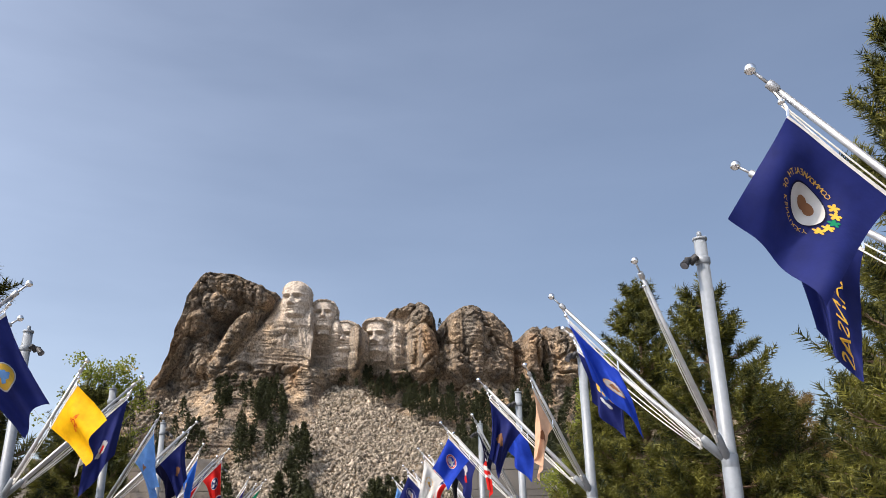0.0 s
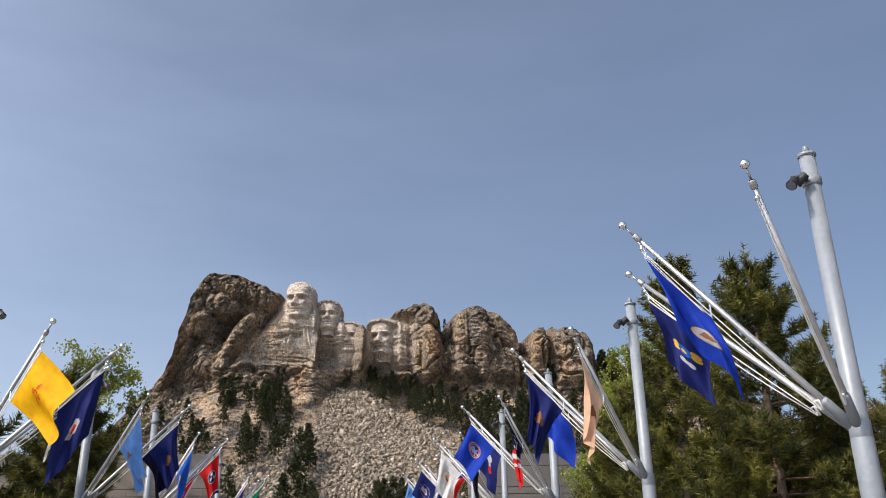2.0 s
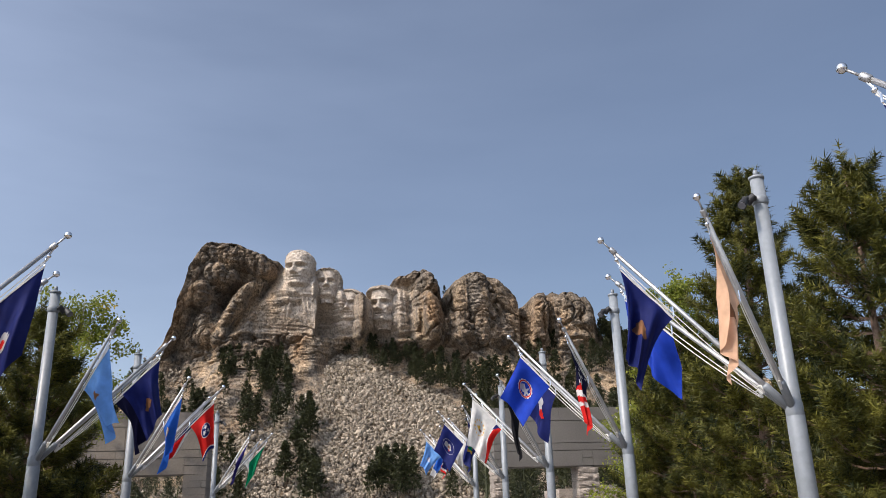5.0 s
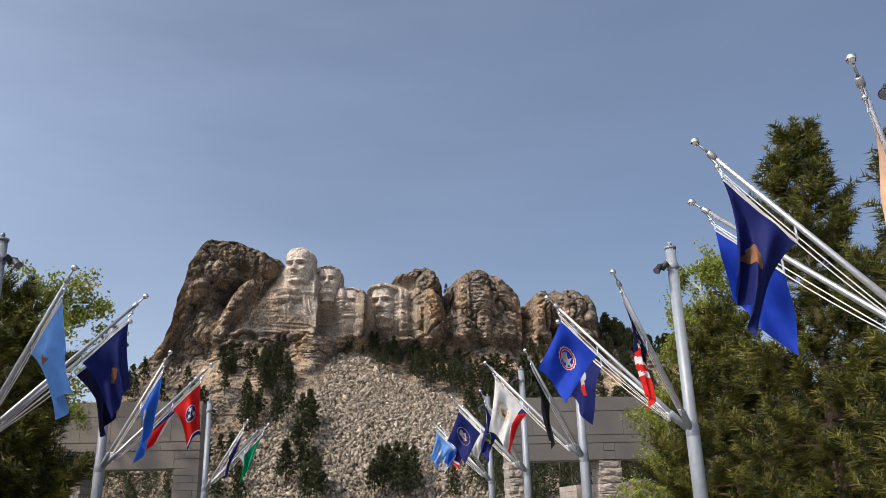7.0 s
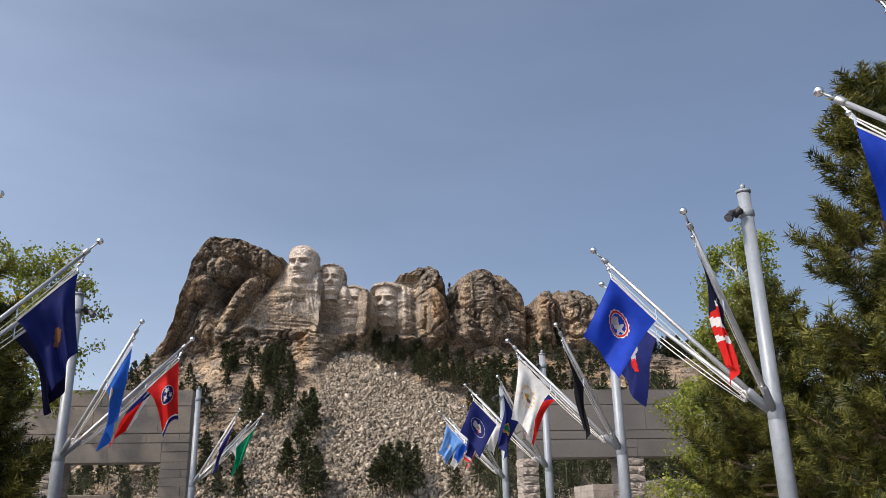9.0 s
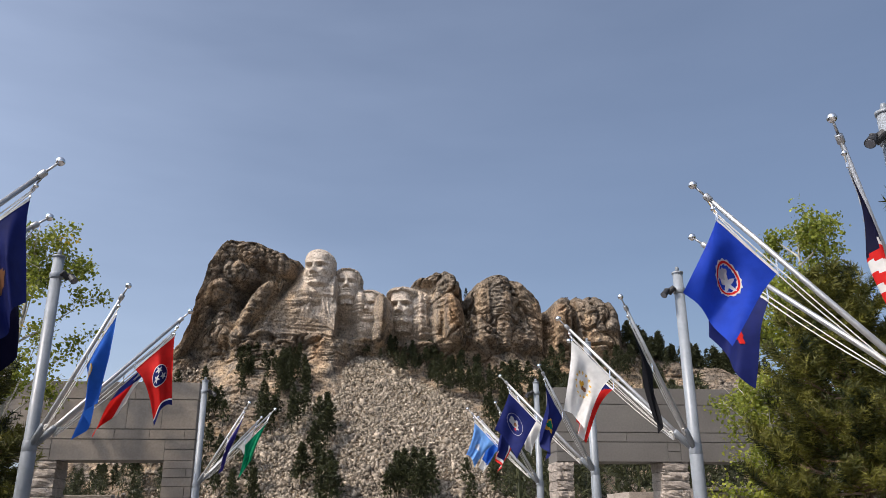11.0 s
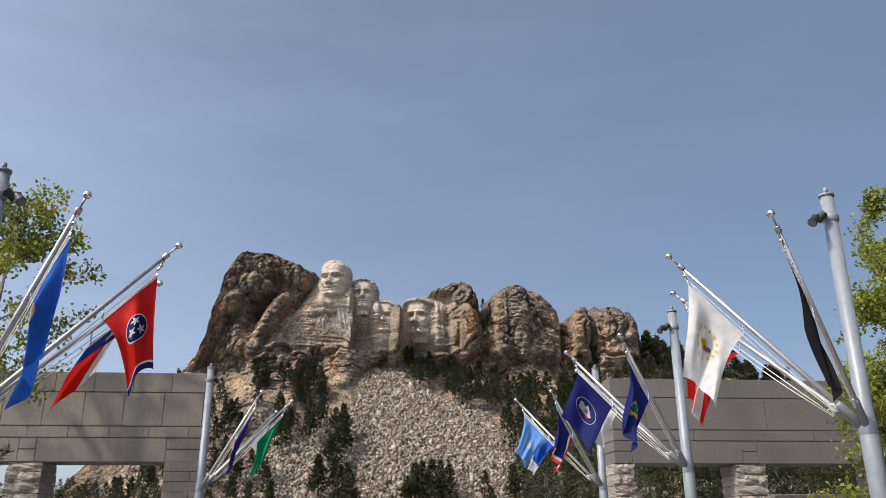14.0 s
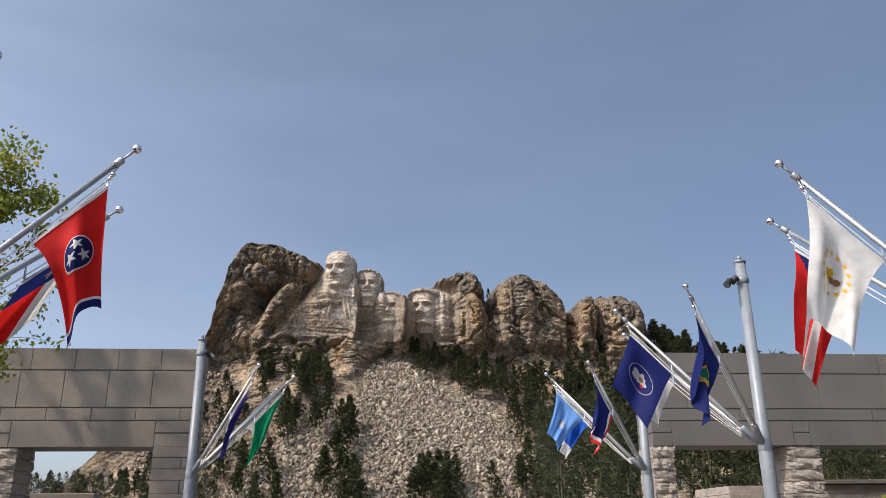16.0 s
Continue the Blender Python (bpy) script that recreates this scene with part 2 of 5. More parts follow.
def mesh_object(name, verts, faces, material, parent=None, label="", smooth=False):
    me = bpy.data.meshes.new(name)
    me.from_pydata([tuple(v) for v in verts], [], [tuple(f) for f in faces])
    for mt in (material if isinstance(material, (list, tuple)) else [material]):
        me.materials.append(mt)
    if smooth:
        me.polygons.foreach_set("use_smooth", [True] * len(me.polygons))
    ob = new(name, me)
    ob.parent = parent
    if label:
        ob["label"] = label
    return ob


def part(name, bm, material, parent=None, label="", smooth=False):
    me = bpy.data.meshes.new(name)
    bm.to_mesh(me)
    bm.free()
    me.materials.append(material)
    if smooth:
        me.polygons.foreach_set("use_smooth", [True] * len(me.polygons))
    ob = new(name, me)
    ob.parent = parent
    if label:
        ob["label"] = label
    return ob


def thing(name, place, label, category, group="", kind=""):
    ob = new(name)
    ob.empty_display_size = 0.2
    ob.location = place
    return tagged(ob, label, category, group, kind)


def tube(path, radii, seg=10):
    """Verts and faces of a tube along a path, closed at both ends."""
    v, f = [], []
    path = [Vector(p) for p in path]
    for i, p in enumerate(path):
        d = (path[min(i + 1, len(path) - 1)] - path[max(i - 1, 0)]).normalized()
        a = d.orthogonal().normalized() if abs(d.z) > 0.99 else d.cross(Vector((0, 0, 1))).normalized()
        b = d.cross(a)
        for j in range(seg):
            t = 2 * math.pi * j / seg
            v.append(p + (a * math.cos(t) + b * math.sin(t)) * radii[i])
    for i in range(len(path) - 1):
        for j in range(seg):
            q = (j + 1) % seg
            f.append((i * seg + j, i * seg + q, (i + 1) * seg + q, (i + 1) * seg + j))
    f.append(tuple(range(seg))[::-1])
    f.append(tuple((len(path) - 1) * seg + j for j in range(seg)))
    return v, f


def tube_part(name, path, radii, material, parent, label="", seg=10):
    v, f = tube(path, radii, seg)
    return mesh_object(name, v, f, material, parent, label, smooth=seg > 6)


def box_bm(x0, y0, z0, x1, y1, z1, bevel=0.0):
    bm = bmesh.new()
    bmesh.ops.create_cube(bm, size=1, matrix=Matrix.Translation(((x0 + x1) / 2, (y0 + y1) / 2, (z0 + z1) / 2)) @ Matrix.Diagonal((x1 - x0, y1 - y0, z1 - z0, 1)))
    if bevel:
        bmesh.ops.bevel(bm, geom=bm.edges[:], offset=bevel, segments=1, affect="EDGES")
    return bm


# lattice noise on arrays of points
def hash3(i, s):
    h = (i[..., 0].astype(np.int64) * 73856093) ^ (i[..., 1].astype(np.int64) * 19349663) ^ (i[..., 2].astype(np.int64) * 83492791) ^ (s * 2654435)
    h = (h ^ (h >> 13)) * 1274126177 & 0x7FFFFFFF
    h = (h ^ (h >> 16)) * 668265263 & 0x7FFFFFFF
    return (h ^ (h >> 15)) % 100003 / 100003.0


def vnoise(p, s=0):
    i = np.floor(p).astype(np.int64)
    f = p - i
    f = f * f * (3 - 2 * f)
    out = 0
    for a in (0, 1):
        for b in (0, 1):
            for c in (0, 1):
                w = (f[..., 0] if a else 1 - f[..., 0]) * (f[..., 1] if b else 1 - f[..., 1]) * (f[..., 2] if c else 1 - f[..., 2])
                out = out + w * hash3(i + np.array([a, b, c]), s)
    return out * 2 - 1


def fbm(p, octaves=5, s=0, gain=0.5):
    out, amp = 0, 1.0
    for o in range(octaves):
        out = out + amp * vnoise(p * 2.03 ** o + 7.1 * o, s + o)
        amp *= gain
    return out


def worley(p, s=0):
    """Nearest and second nearest distance to scattered points."""
    i = np.floor(p).astype(np.int64)
    f1 = np.full(p.shape[:-1], 9.0)
    f2 = f1.copy()
    for a in (-1, 0, 1):
        for b in (-1, 0, 1):
            for c in (-1, 0, 1):
                q = i + np.array([a, b, c])
                pt = q + np.stack([hash3(q, s + 11), hash3(q, s + 23), hash3(q, s + 37)], -1)
                d = np.sqrt(((pt - p) ** 2).sum(-1))
                f2 = np.minimum(f2, np.maximum(d, f1))
                f1 = np.minimum(f1, d)
    return f1, f2


def smoothstep(a, b, x):
    t = np.clip((x - a) / (b - a), 0, 1)
    return t * t * (3 - 2 * t)


def grid_faces(n, m):
    i, j = np.meshgrid(np.arange(n - 1), np.arange(m - 1), indexing="ij")
    a = (i * m + j).ravel()
    return np.stack([a, a + m, a + m + 1, a + 1], 1)


def fast_mesh(name, verts, faces, material, smooth=False):
    """A mesh straight from arrays of vertices and of faces of one size."""
    me = bpy.data.meshes.new(name)
    verts, faces = np.asarray(verts, np.float32), np.asarray(faces, np.int32)
    k = faces.shape[1]
    me.vertices.add(len(verts))
    me.vertices.foreach_set("co", verts.ravel())
    me.loops.add(faces.size)
    me.loops.foreach_set("vertex_index", faces.ravel())
    me.polygons.add(len(faces))
    me.polygons.foreach_set("loop_start", np.arange(0, faces.size, k, dtype=np.int32))
    me.polygons.foreach_set("loop_total", np.full(len(faces), k, np.int32))
    me.update(calc_edges=True)
    me.validate()
    me.materials.append(material)
    if smooth:
        me.polygons.foreach_set("use_smooth", [True] * len(me.polygons))
    return me


# ---- ground ----
gb = bmesh.new()
bmesh.ops.create_grid(gb, x_segments=40, y_segments=40, size=2600)
ground = part("ground", gb, PAVING)
tagged(ground, "pale granite-paved ground of the avenue and beyond", "ground", kind="structure")

# ---- mountain ----
RIDGE_X = (-190, -150, -130, -106, -95, -91, -87, -83, -77, -71, -62, -50, -42, -37, -30, -14, 0, 10, 17, 24, 33, 41, 49, 55, 58.5, 63, 72, 81, 90, 98, 104, 110, 118, 123, 126, 134, 141, 147, 153, 165, 190, 240)
RIDGE_Z = (1, 3, 22, 84, 96, 108, 126, 141, 151, 154, 153, 149, 145, 142, 140, 136, 129, 123, 121, 127, 134, 137.5, 136, 131, 125, 130, 134, 135, 131, 125, 118, 122, 127, 127, 125, 126, 122, 110, 99, 95, 88, 80)
FACE_Y = 455.0
TALUS_TOP = 91.0


def slope_y(z):
    return FACE_Y - np.clip(TALUS_TOP - z, 0, None) * 1.25


def talus_inside(x, z):
    left = np.interp(z, (10, 17, 40, 72, 86, 91), (-74, -66, -44, -21, -9, 1))
    right = np.interp(z, (10, 25, 61, 72, 82, 91), (97, 86, 51, 34, 20, 4))
    wob = 2.5 * np.sin(z * 0.23) + 1.5 * np.sin(z * 0.51 + 1)
    return np.minimum(x - left + wob, right - x + wob * 0.7)


def bulge(x, z, cx, cz, rx, rz, tilt=0.0):
    """A rounded boss, 1 in its middle and 0 at its rim; tilt leans its long axis, in degrees."""
    c, w = math.cos(radians(tilt)), math.sin(radians(tilt))
    u, v = (x - cx) * c - (z - cz) * w, (x - cx) * w + (z - cz) * c
    return np.sqrt(np.clip(1 - (u / rx) ** 2 - (v / rz) ** 2, 0, 1))


def apron_edge(z):
    """Where the quarried face below the first head begins."""
    return -36 - (140 - z) * 0.58


def face_y(x, z, top):
    """How far back the mountain's front lies at x, z, before its fine relief."""
    y = slope_y(z)
    s = np.clip((top - z) / 12.0, 0, 1)
    y = y + 9 * (1 - np.sqrt(np.clip(1 - (1 - s) ** 2, 0, 1)))
    cliff = smoothstep(86, 98, z)
    # crag at the shoulder: heaped rounded bosses round a deep slanting hollow
    y -= cliff * 6 * np.sqrt(np.clip(1 - ((x + 74) / 27) ** 2, 0, 1))
    heap = 0
    for cx, cz, rx, rz, tilt, a in ((-75, 144, 9, 9, 0, 5), (-60, 144, 12, 8, 12, 6), (-46.5, 140, 12, 7, 35, 6), (-66, 132, 11, 8, 20, 6.5), (-80, 134, 6, 13, 8, 4.5), (-76, 121, 8, 8, 0, 7), (-57, 115, 5.5, 18, 33, 8.5), (-86, 113, 6, 18, 14, 5), (-72, 105, 7.5, 13, 15, 5), (-64, 103, 5, 12, 22, 5), (-93, 99, 7, 14, 22, 4)):
        heap = np.maximum(heap, a * bulge(x, z, cx, cz, rx, rz, tilt))
    y -= 1.7 * heap
    y += 10 * np.exp(-(((x + 65.5) + (115 - z) * 0.55) / 4.5) ** 2 - ((z - 116) / 13) ** 2)
    # the quarried face below the first bust, ending in an upright edge
    led = smoothstep(-2, 6, x - apron_edge(z)) * smoothstep(-12.5, -15.5, x)
    y -= led * 14 * smoothstep(148, 114, z) * smoothstep(96, 101, z)
    y -= 9 * smoothstep(-74, -58, x) * smoothstep(-2, -16, x) * smoothstep(50, 78, z) * smoothstep(103, 92, z)
    # rock standing up behind and between the heads
    for c, t, w, h in ((-23, 134, 13, 16), (-6, 126, 9, 13), (6, 115, 9, 15), (13.5, 113, 5, 12), (25, 117, 12, 14)):
        y -= 11.5 * np.exp(-((x - c) / w) ** 4 - ((z - t + 2) / h) ** 4)
    # recess behind the heads
    y += 3 * smoothstep(6, 14, x) * smoothstep(26, 18, x) * cliff
    # blocky quarried steps beside the fourth head
    step = smoothstep(31, 33, x) * smoothstep(44, 41, x) * smoothstep(98, 101, z) * smoothstep(128, 124, z)
    y -= step * (2.2 * np.floor((z - 98) / 6.5) * -0.5 + 5 + 1.4 * np.floor((x - 31) / 4.2) % 2)
    # pillars and domes
    for c, w, a in ((41, 13, 6), (51, 6.5, 8), (65, 5.5, 6), (83, 20, 9), (76, 7, 4), (111, 7.5, 8), (134, 12, 8), (57.5, 3, -7), (105, 4, -7), (121, 2.2, -8)):
        y -= cliff * a * np.sqrt(np.clip(1 - ((x - c) / w) ** 2, 0, 1))
    # an overhanging cap on the pillar
    y -= 5 * bulge(x, z, 50, 128, 9, 6, 0)
    # slanting buttress below the domes
    d = (z - 100) + (x - 60) * 0.78
    y -= 10 * smoothstep(14, 6, d) * smoothstep(-26, -8, d) * smoothstep(38, 48, x) * smoothstep(104, 92, x)
    y -= 5 * smoothstep(3, 0, np.abs(d + 4)) * smoothstep(44, 50, x) * smoothstep(96, 88, x)
    return y


def build_mountain():
    n, m = 720, 410
    xs = np.linspace(-190, 240, n)
    top = np.interp(xs, RIDGE_X, RIDGE_Z)
    top = top + 0.9 * fbm(np.stack([xs * 0.16, xs * 0, xs * 0], -1), 4, 5)
    s = np.linspace(0, 1, m) ** 0.85
    X = np.repeat(xs[:, None], m, 1)
    T = np.repeat(top[:, None], m, 1)
    Z = -2 + (T + 2) * s[None, :]
    Y = face_y(X, Z, T)
    carved = smoothstep(-1, 3, X - apron_edge(Z)) * smoothstep(14, 4, X) * smoothstep(97, 101, Z) * smoothstep(148, 140, Z)
    carved = np.maximum(carved, smoothstep(10, 16, X) * smoothstep(43, 38, X) * smoothstep(95, 100, Z) * smoothstep(133, 127, Z))
    crag = smoothstep(-44, -52, X) * (1 - carved) * smoothstep(88, 96, Z)
    P = np.stack([X, Y * 0.6, Z], -1)
    foot = np.interp(X, (-95, -45, -14, 0, 30, 44, 60, 110), (56, 60, 80, 90, 88, 80, 66, 62))
    cliff = smoothstep(foot - 6, foot + 5, Z)
    tal = smoothstep(-2, 3, talus_inside(X, Z)) * (1 - cliff)
    warp = np.stack([fbm(P * 0.05, 3, 31), fbm(P * 0.05, 3, 41), fbm(P * 0.05, 3, 51)], -1)
    # joints slant outward on either flank
    slant = 0.42 * smoothstep(-40, -58, X) - 0.3 * smoothstep(44, 62, X)
    P = np.stack([X - slant * (Z - 110), Y * 0.6, Z], -1)
    f1, f2 = worley(P * np.array([0.06, 0.06, 0.027]) + warp * 0.5, 7)
    slabs = np.sqrt(np.clip(1 - (f1 / 0.95) ** 2, 0, 1))
    crack = smoothstep(0.0, 0.07, f2 - f1)
    g1, g2 = worley(P * np.array([0.15, 0.15, 0.075]) + warp * 1.0, 29)
    blocks = np.sqrt(np.clip(1 - (g1 / 0.95) ** 2, 0, 1))
    patchy = smoothstep(-0.25, 0.3, fbm(P * 0.035, 3, 17))
    crack2 = smoothstep(0.0, 0.10, g2 - g1)
    rough = 1 - 0.9 * carved
    calm = 1 - 0.55 * crag
    rel = rough * ((0.25 + 0.75 * smoothstep(80, 98, Z)) * calm * (slabs * 7.0 + crack * 4.2) + (0.35 + 0.65 * patchy) * smoothstep(70, 100, Z) * (blocks * 2.6 + crack2 * 2.4)) * (0.3 + 0.7 * cliff)
    bedding = 1 - np.abs(fbm(P * np.array([0.05, 0.05, 0.42]) + warp * 0.4, 4, 61))
    rel = rel + rough * (1.5 * bedding + 1.5 * fbm(P * np.array([0.14, 0.14, 0.09]), 5, 63) + 0.7 * fbm(P * np.array([0.5, 0.5, 0.8]), 4, 71)) + 0.45 * fbm(P * 0.7, 3, 81)
    strata = 1 - np.abs(fbm(np.stack([X * 0.045 + Z * 0.03, Y * 0.02, Z * 0.42 + X * 0.03], -1), 4, 91))
    rel = rel + carved * 1.5 * strata * smoothstep(130, 118, Z)
    rel = rel * (1 - 0.75 * tal)
    Y = Y - rel + 6
    front = np.stack([X, Y, Z], -1).reshape(-1, 3)
    faces = grid_faces(n, m)
    # the far side falls away behind the crest
    k = 14
    q = np.linspace(0, 1, k)
    Xb = np.repeat(xs[:, None], k, 1)
    Yb = Y[:, -1:] + 150 * q[None, :]
    Zb = top[:, None] * (1 - q[None, :] ** 1.5) - 2 * q[None, :]
    back = np.stack([Xb, Yb, Zb], -1).reshape(-1, 3)
    bf = grid_faces(n, k) + len(front)
    me = fast_mesh("mountain", np.concatenate([front, back]), np.concatenate([faces, bf]), ROCK, True)
    near = 0
    for c, t, w, h in ((-22, 132, 11, 15), (-4, 118, 14, 22), (26, 112, 13, 18)):
        near = near + np.exp(-((X - c) / w) ** 4 - ((Z - t) / h) ** 4)
    tone = np.clip(carved * (0.12 + 0.6 * np.clip(near, 0, 1)), 0, 1)
    # rusty seams down the outer flank and the pillar, dark lichen on the crowns
    wob = fbm(P * np.array([0.09, 0.09, 0.02]), 4, 23)
    rust = np.clip(bulge(X, Z, -90, 108, 13, 24, 20) * (0.35 + 1.2 * wob), 0, 1) + np.clip(bulge(X, Z, 51, 112, 7, 15) * (0.75 + wob), 0, 1) + np.clip(bulge(X, Z, 96, 100, 40, 34) * 1.2 * wob, 0, 1) + np.clip(bulge(X, Z, -45, 90, 34, 13) * (0.25 + wob), 0, 1)
    crown = smoothstep(14, 3, T - Z + 9 * wob) * 0.75
    patina = np.clip(np.maximum(crag * (0.15 + 0.85 * wob) * smoothstep(96, 112, Z), crown * (1 - carved)), 0, 1)
    for nm, val in (("carved", tone), ("rust", np.clip(rust, 0, 0.9) * cliff), ("patina", patina)):
        at = me.attributes.new(nm, "FLOAT", "POINT")
        at.data.foreach_set("value", np.concatenate([val.ravel(), np.zeros(len(back))]).astype(np.float32))
    return tagged(new("mountain", me), "craggy tan and grey granite mountain above a boulder slope", "mountain", kind="structure")


mountain = build_mountain()


def build_talus():
    rng = np.random.default_rng(4)
    n = 95000
    z = 8 + (TALUS_TOP - 8) * rng.random(n)
    x = rng.uniform(-105, 150, n)
    inside = talus_inside(x, z)
    keep = (inside > rng.uniform(-3, 2, n)) | ((rng.random(n) < 0.16) & (x < 0))
    x, z = x[keep][:33000], z[keep][:33000]
    r = 0.17 + 0.5 * rng.random(len(x)) ** 3 + (rng.random(len(x)) < 0.012) * 0.6
    y = slope_y(z) + 1.8 + rng.normal(0, 0.2, len(x))
    base = np.array([(i, j, k) for i in (-1, 1) for j in (-1, 1) for k in (-1, 1)], float)
    bf = np.array([(0, 1, 3, 2), (4, 6, 7, 5), (0, 4, 5, 1), (2, 3, 7, 6), (0, 2, 6, 4), (1, 5, 7, 3)])
    V = base[None] * (1 + rng.uniform(-0.5, 0.25, (len(x), 8, 3)))
    V = V * (r[:, None, None] * rng.uniform(0.4, 1.6, (len(x), 1, 3)))
    for p, q in ((0, 1), (1, 2), (0, 2)):
        a = rng.uniform(0, 6.28, len(x))
        c, w = np.cos(a)[:, None], np.sin(a)[:, None]
        u, v = V[..., p] * c - V[..., q] * w, V[..., p] * w + V[..., q] * c
        V[..., p], V[..., q] = u, v
    V = V + np.stack([x, y, z], -1)[:, None]
    F = bf[None] + (np.arange(len(x)) * 8)[:, None, None]
    me = fast_mesh("boulder_slope", V.reshape(-1, 3), F.reshape(-1, 4), TALUS)
    return tagged(new("boulder_slope", me), "slope of broken grey-tan granite boulders below the carving", "boulders", kind="stuff")


build_talus()

# ---- the carved heads ----


def gauss(x, z, cx, cz, sx, sz):
    return np.exp(-((x - cx) / sx) ** 2 - ((z - cz) / sz) ** 2)


def soft_interp(z, zs, vs):
    """A smoothed polyline through the given heights."""
    t = np.linspace(zs[0], zs[-1], 400)
    v = np.interp(t, zs, vs)
    pad = np.pad(v, 5, mode="edge")
    return np.interp(z, t, np.convolve(pad, np.ones(11) / 11, "valid"))


def carved_head(place, h, turn, seed, hair=0.05, front_hair=0.85, beard=0.0, bust=False, nod=0.0, wide=1.0, tash=0.0):
    """A colossal head cut from the rock, h high from chin to crown, standing on the point below its chin."""
    n, m = 120, 140
    TH, ZZ = np.meshgrid(np.linspace(-2.2, 2.2, n), np.linspace(-0.16, 1, m), indexing="ij")
    depth = soft_interp(ZZ, (-0.16, -0.03, 0, 0.03, 0.07, 0.12, 0.155, 0.18, 0.2, 0.225, 0.27, 0.35, 0.48, 0.53, 0.57, 0.66, 0.78, 0.88, 0.95, 0.99, 1.0), (0.24, 0.25, 0.33, 0.4, 0.43, 0.39, 0.42, 0.425, 0.4, 0.432, 0.415, 0.42, 0.405, 0.43, 0.458, 0.455, 0.43, 0.36, 0.25, 0.1, 0.02))
    side = wide * soft_interp(ZZ, (-0.16, -0.03, 0, 0.07, 0.2, 0.35, 0.5, 0.7, 0.82, 0.92, 0.98, 1.0), (0.2, 0.22, 0.24, 0.27, 0.31, 0.335, 0.348, 0.345, 0.295, 0.2, 0.1, 0.02))
    r = (np.abs(np.cos(TH) / depth) ** 2.4 + np.abs(np.sin(TH) / side) ** 2.4) ** (-1 / 2.4)
    lx = r * np.sin(TH)
    ax = np.abs(lx)
    face = (np.abs(TH) < 1.5) * 1.0
    nose = np.interp(ZZ, (0.27, 0.285, 0.31, 0.36, 0.45, 0.52, 0.56), (0, 0.12, 0.19, 0.165, 0.1, 0.05, 0))
    r = r + face * nose * np.exp(-(lx / np.interp(ZZ, (0.28, 0.33, 0.5), (0.075, 0.06, 0.042))) ** 2)
    r = r + face * 0.035 * gauss(ax, ZZ, 0.07, 0.3, 0.028, 0.026)
    r = r - face * 0.16 * gauss(ax, ZZ, 0.15, 0.495, 0.085, 0.045)
    r = r + face * 0.06 * gauss(ax, ZZ, 0.155, 0.482, 0.055, 0.018)
    r = r + face * 0.055 * gauss(ax, ZZ, 0.15, 0.562, 0.12, 0.022)
    r = r - face * 0.06 * gauss(lx, ZZ, 0, 0.2, 0.13, 0.011)
    r = r - face * 0.022 * gauss(ax, ZZ - (0.1 - ax) * 1.1, 0.115, 0.235, 0.04, 0.018)
    r = r + face * 0.022 * gauss(ax, ZZ, 0.21, 0.37, 0.08, 0.06)
    r = r - face * 0.05 * gauss(ax, ZZ, 0.25, 0.22, 0.07, 0.09)
    r = r - face * 0.02 * gauss(ax, ZZ, 0.27, 0.62, 0.05, 0.08)
    if tash:
        r = r + face * tash * gauss(ax, ZZ, 0.07, 0.235, 0.09, 0.025)
    p = np.stack([np.sin(TH) * 2, np.cos(TH) * 2, ZZ * 4], -1) + seed
    line = np.interp(np.abs(TH), (0, 0.45, 0.8, 1.05, 1.3, 2.2), (front_hair, front_hair - 0.02, front_hair - 0.12, 0.62, 0.3, 0.12))
    mane = smoothstep(-0.012, 0.018, ZZ - line + 0.02 * fbm(p * 2, 3, seed))
    lock = np.abs(fbm(p * np.array([3.0, 3.0, 1.1]), 4, seed + 2))
    r = r + mane * np.minimum(1, (1.02 - ZZ) * 9) * (hair + 1.3 * hair * (0.4 - lock))
    if beard:
        bd = np.clip(smoothstep(0.15, 0.1, ZZ) * smoothstep(-0.13, -0.06, ZZ) + smoothstep(0.9, 1.05, np.abs(TH)) * smoothstep(0.4, 0.3, ZZ) * smoothstep(-0.1, 0, ZZ), 0, 1)
        r = r + bd * (beard + 0.06 * (0.4 - np.abs(fbm(p * 3, 4, seed + 5))))
    r = r + 0.004 * fbm(p * 3, 4, seed + 9)
    V3 = np.stack([r * np.sin(TH), -r * np.cos(TH), ZZ], -1).reshape(-1, 3) * h
    F = grid_faces(n, m)
    tone = (0.85 - min(0.35, 4 * hair) * mane).ravel()
    if bust:
        # neck cloth, collar and lapels of the coat, running out into the quarried face
        bn = 90
        bu, bv = np.meshgrid(np.linspace(-1, 1, bn), np.linspace(0, 1, bn), indexing="ij")
        half = 0.25 + 0.55 * smoothstep(0.05, 0.55, bv)
        bx = bu * half * np.where(bu > 0, 1 - 0.42 * smoothstep(0.1, 0.6, bv), 1.0) - 0.05 * bv
        bz = 0.02 - bv * 0.9 - 0.2 * np.abs(bu) ** 1.5 * smoothstep(0.1, 0.6, bv)
        front = np.interp(bv, (0, 0.12, 0.3, 0.6, 0.85, 1), (0.02, 0.07, 0.12, 0.08, -0.05, -0.17))
        by = -front * np.clip(1 - np.abs(bu) ** 2.6, 0, 1) ** 0.6
        cx = np.abs(bx + 0.05 * bv)
        opening = 0.05 + 0.2 * bv
        by -= 0.05 * np.exp(-((cx - opening - 0.05) / 0.045) ** 2) * smoothstep(0.05, 0.2, bv) * smoothstep(0.85, 0.6, bv)
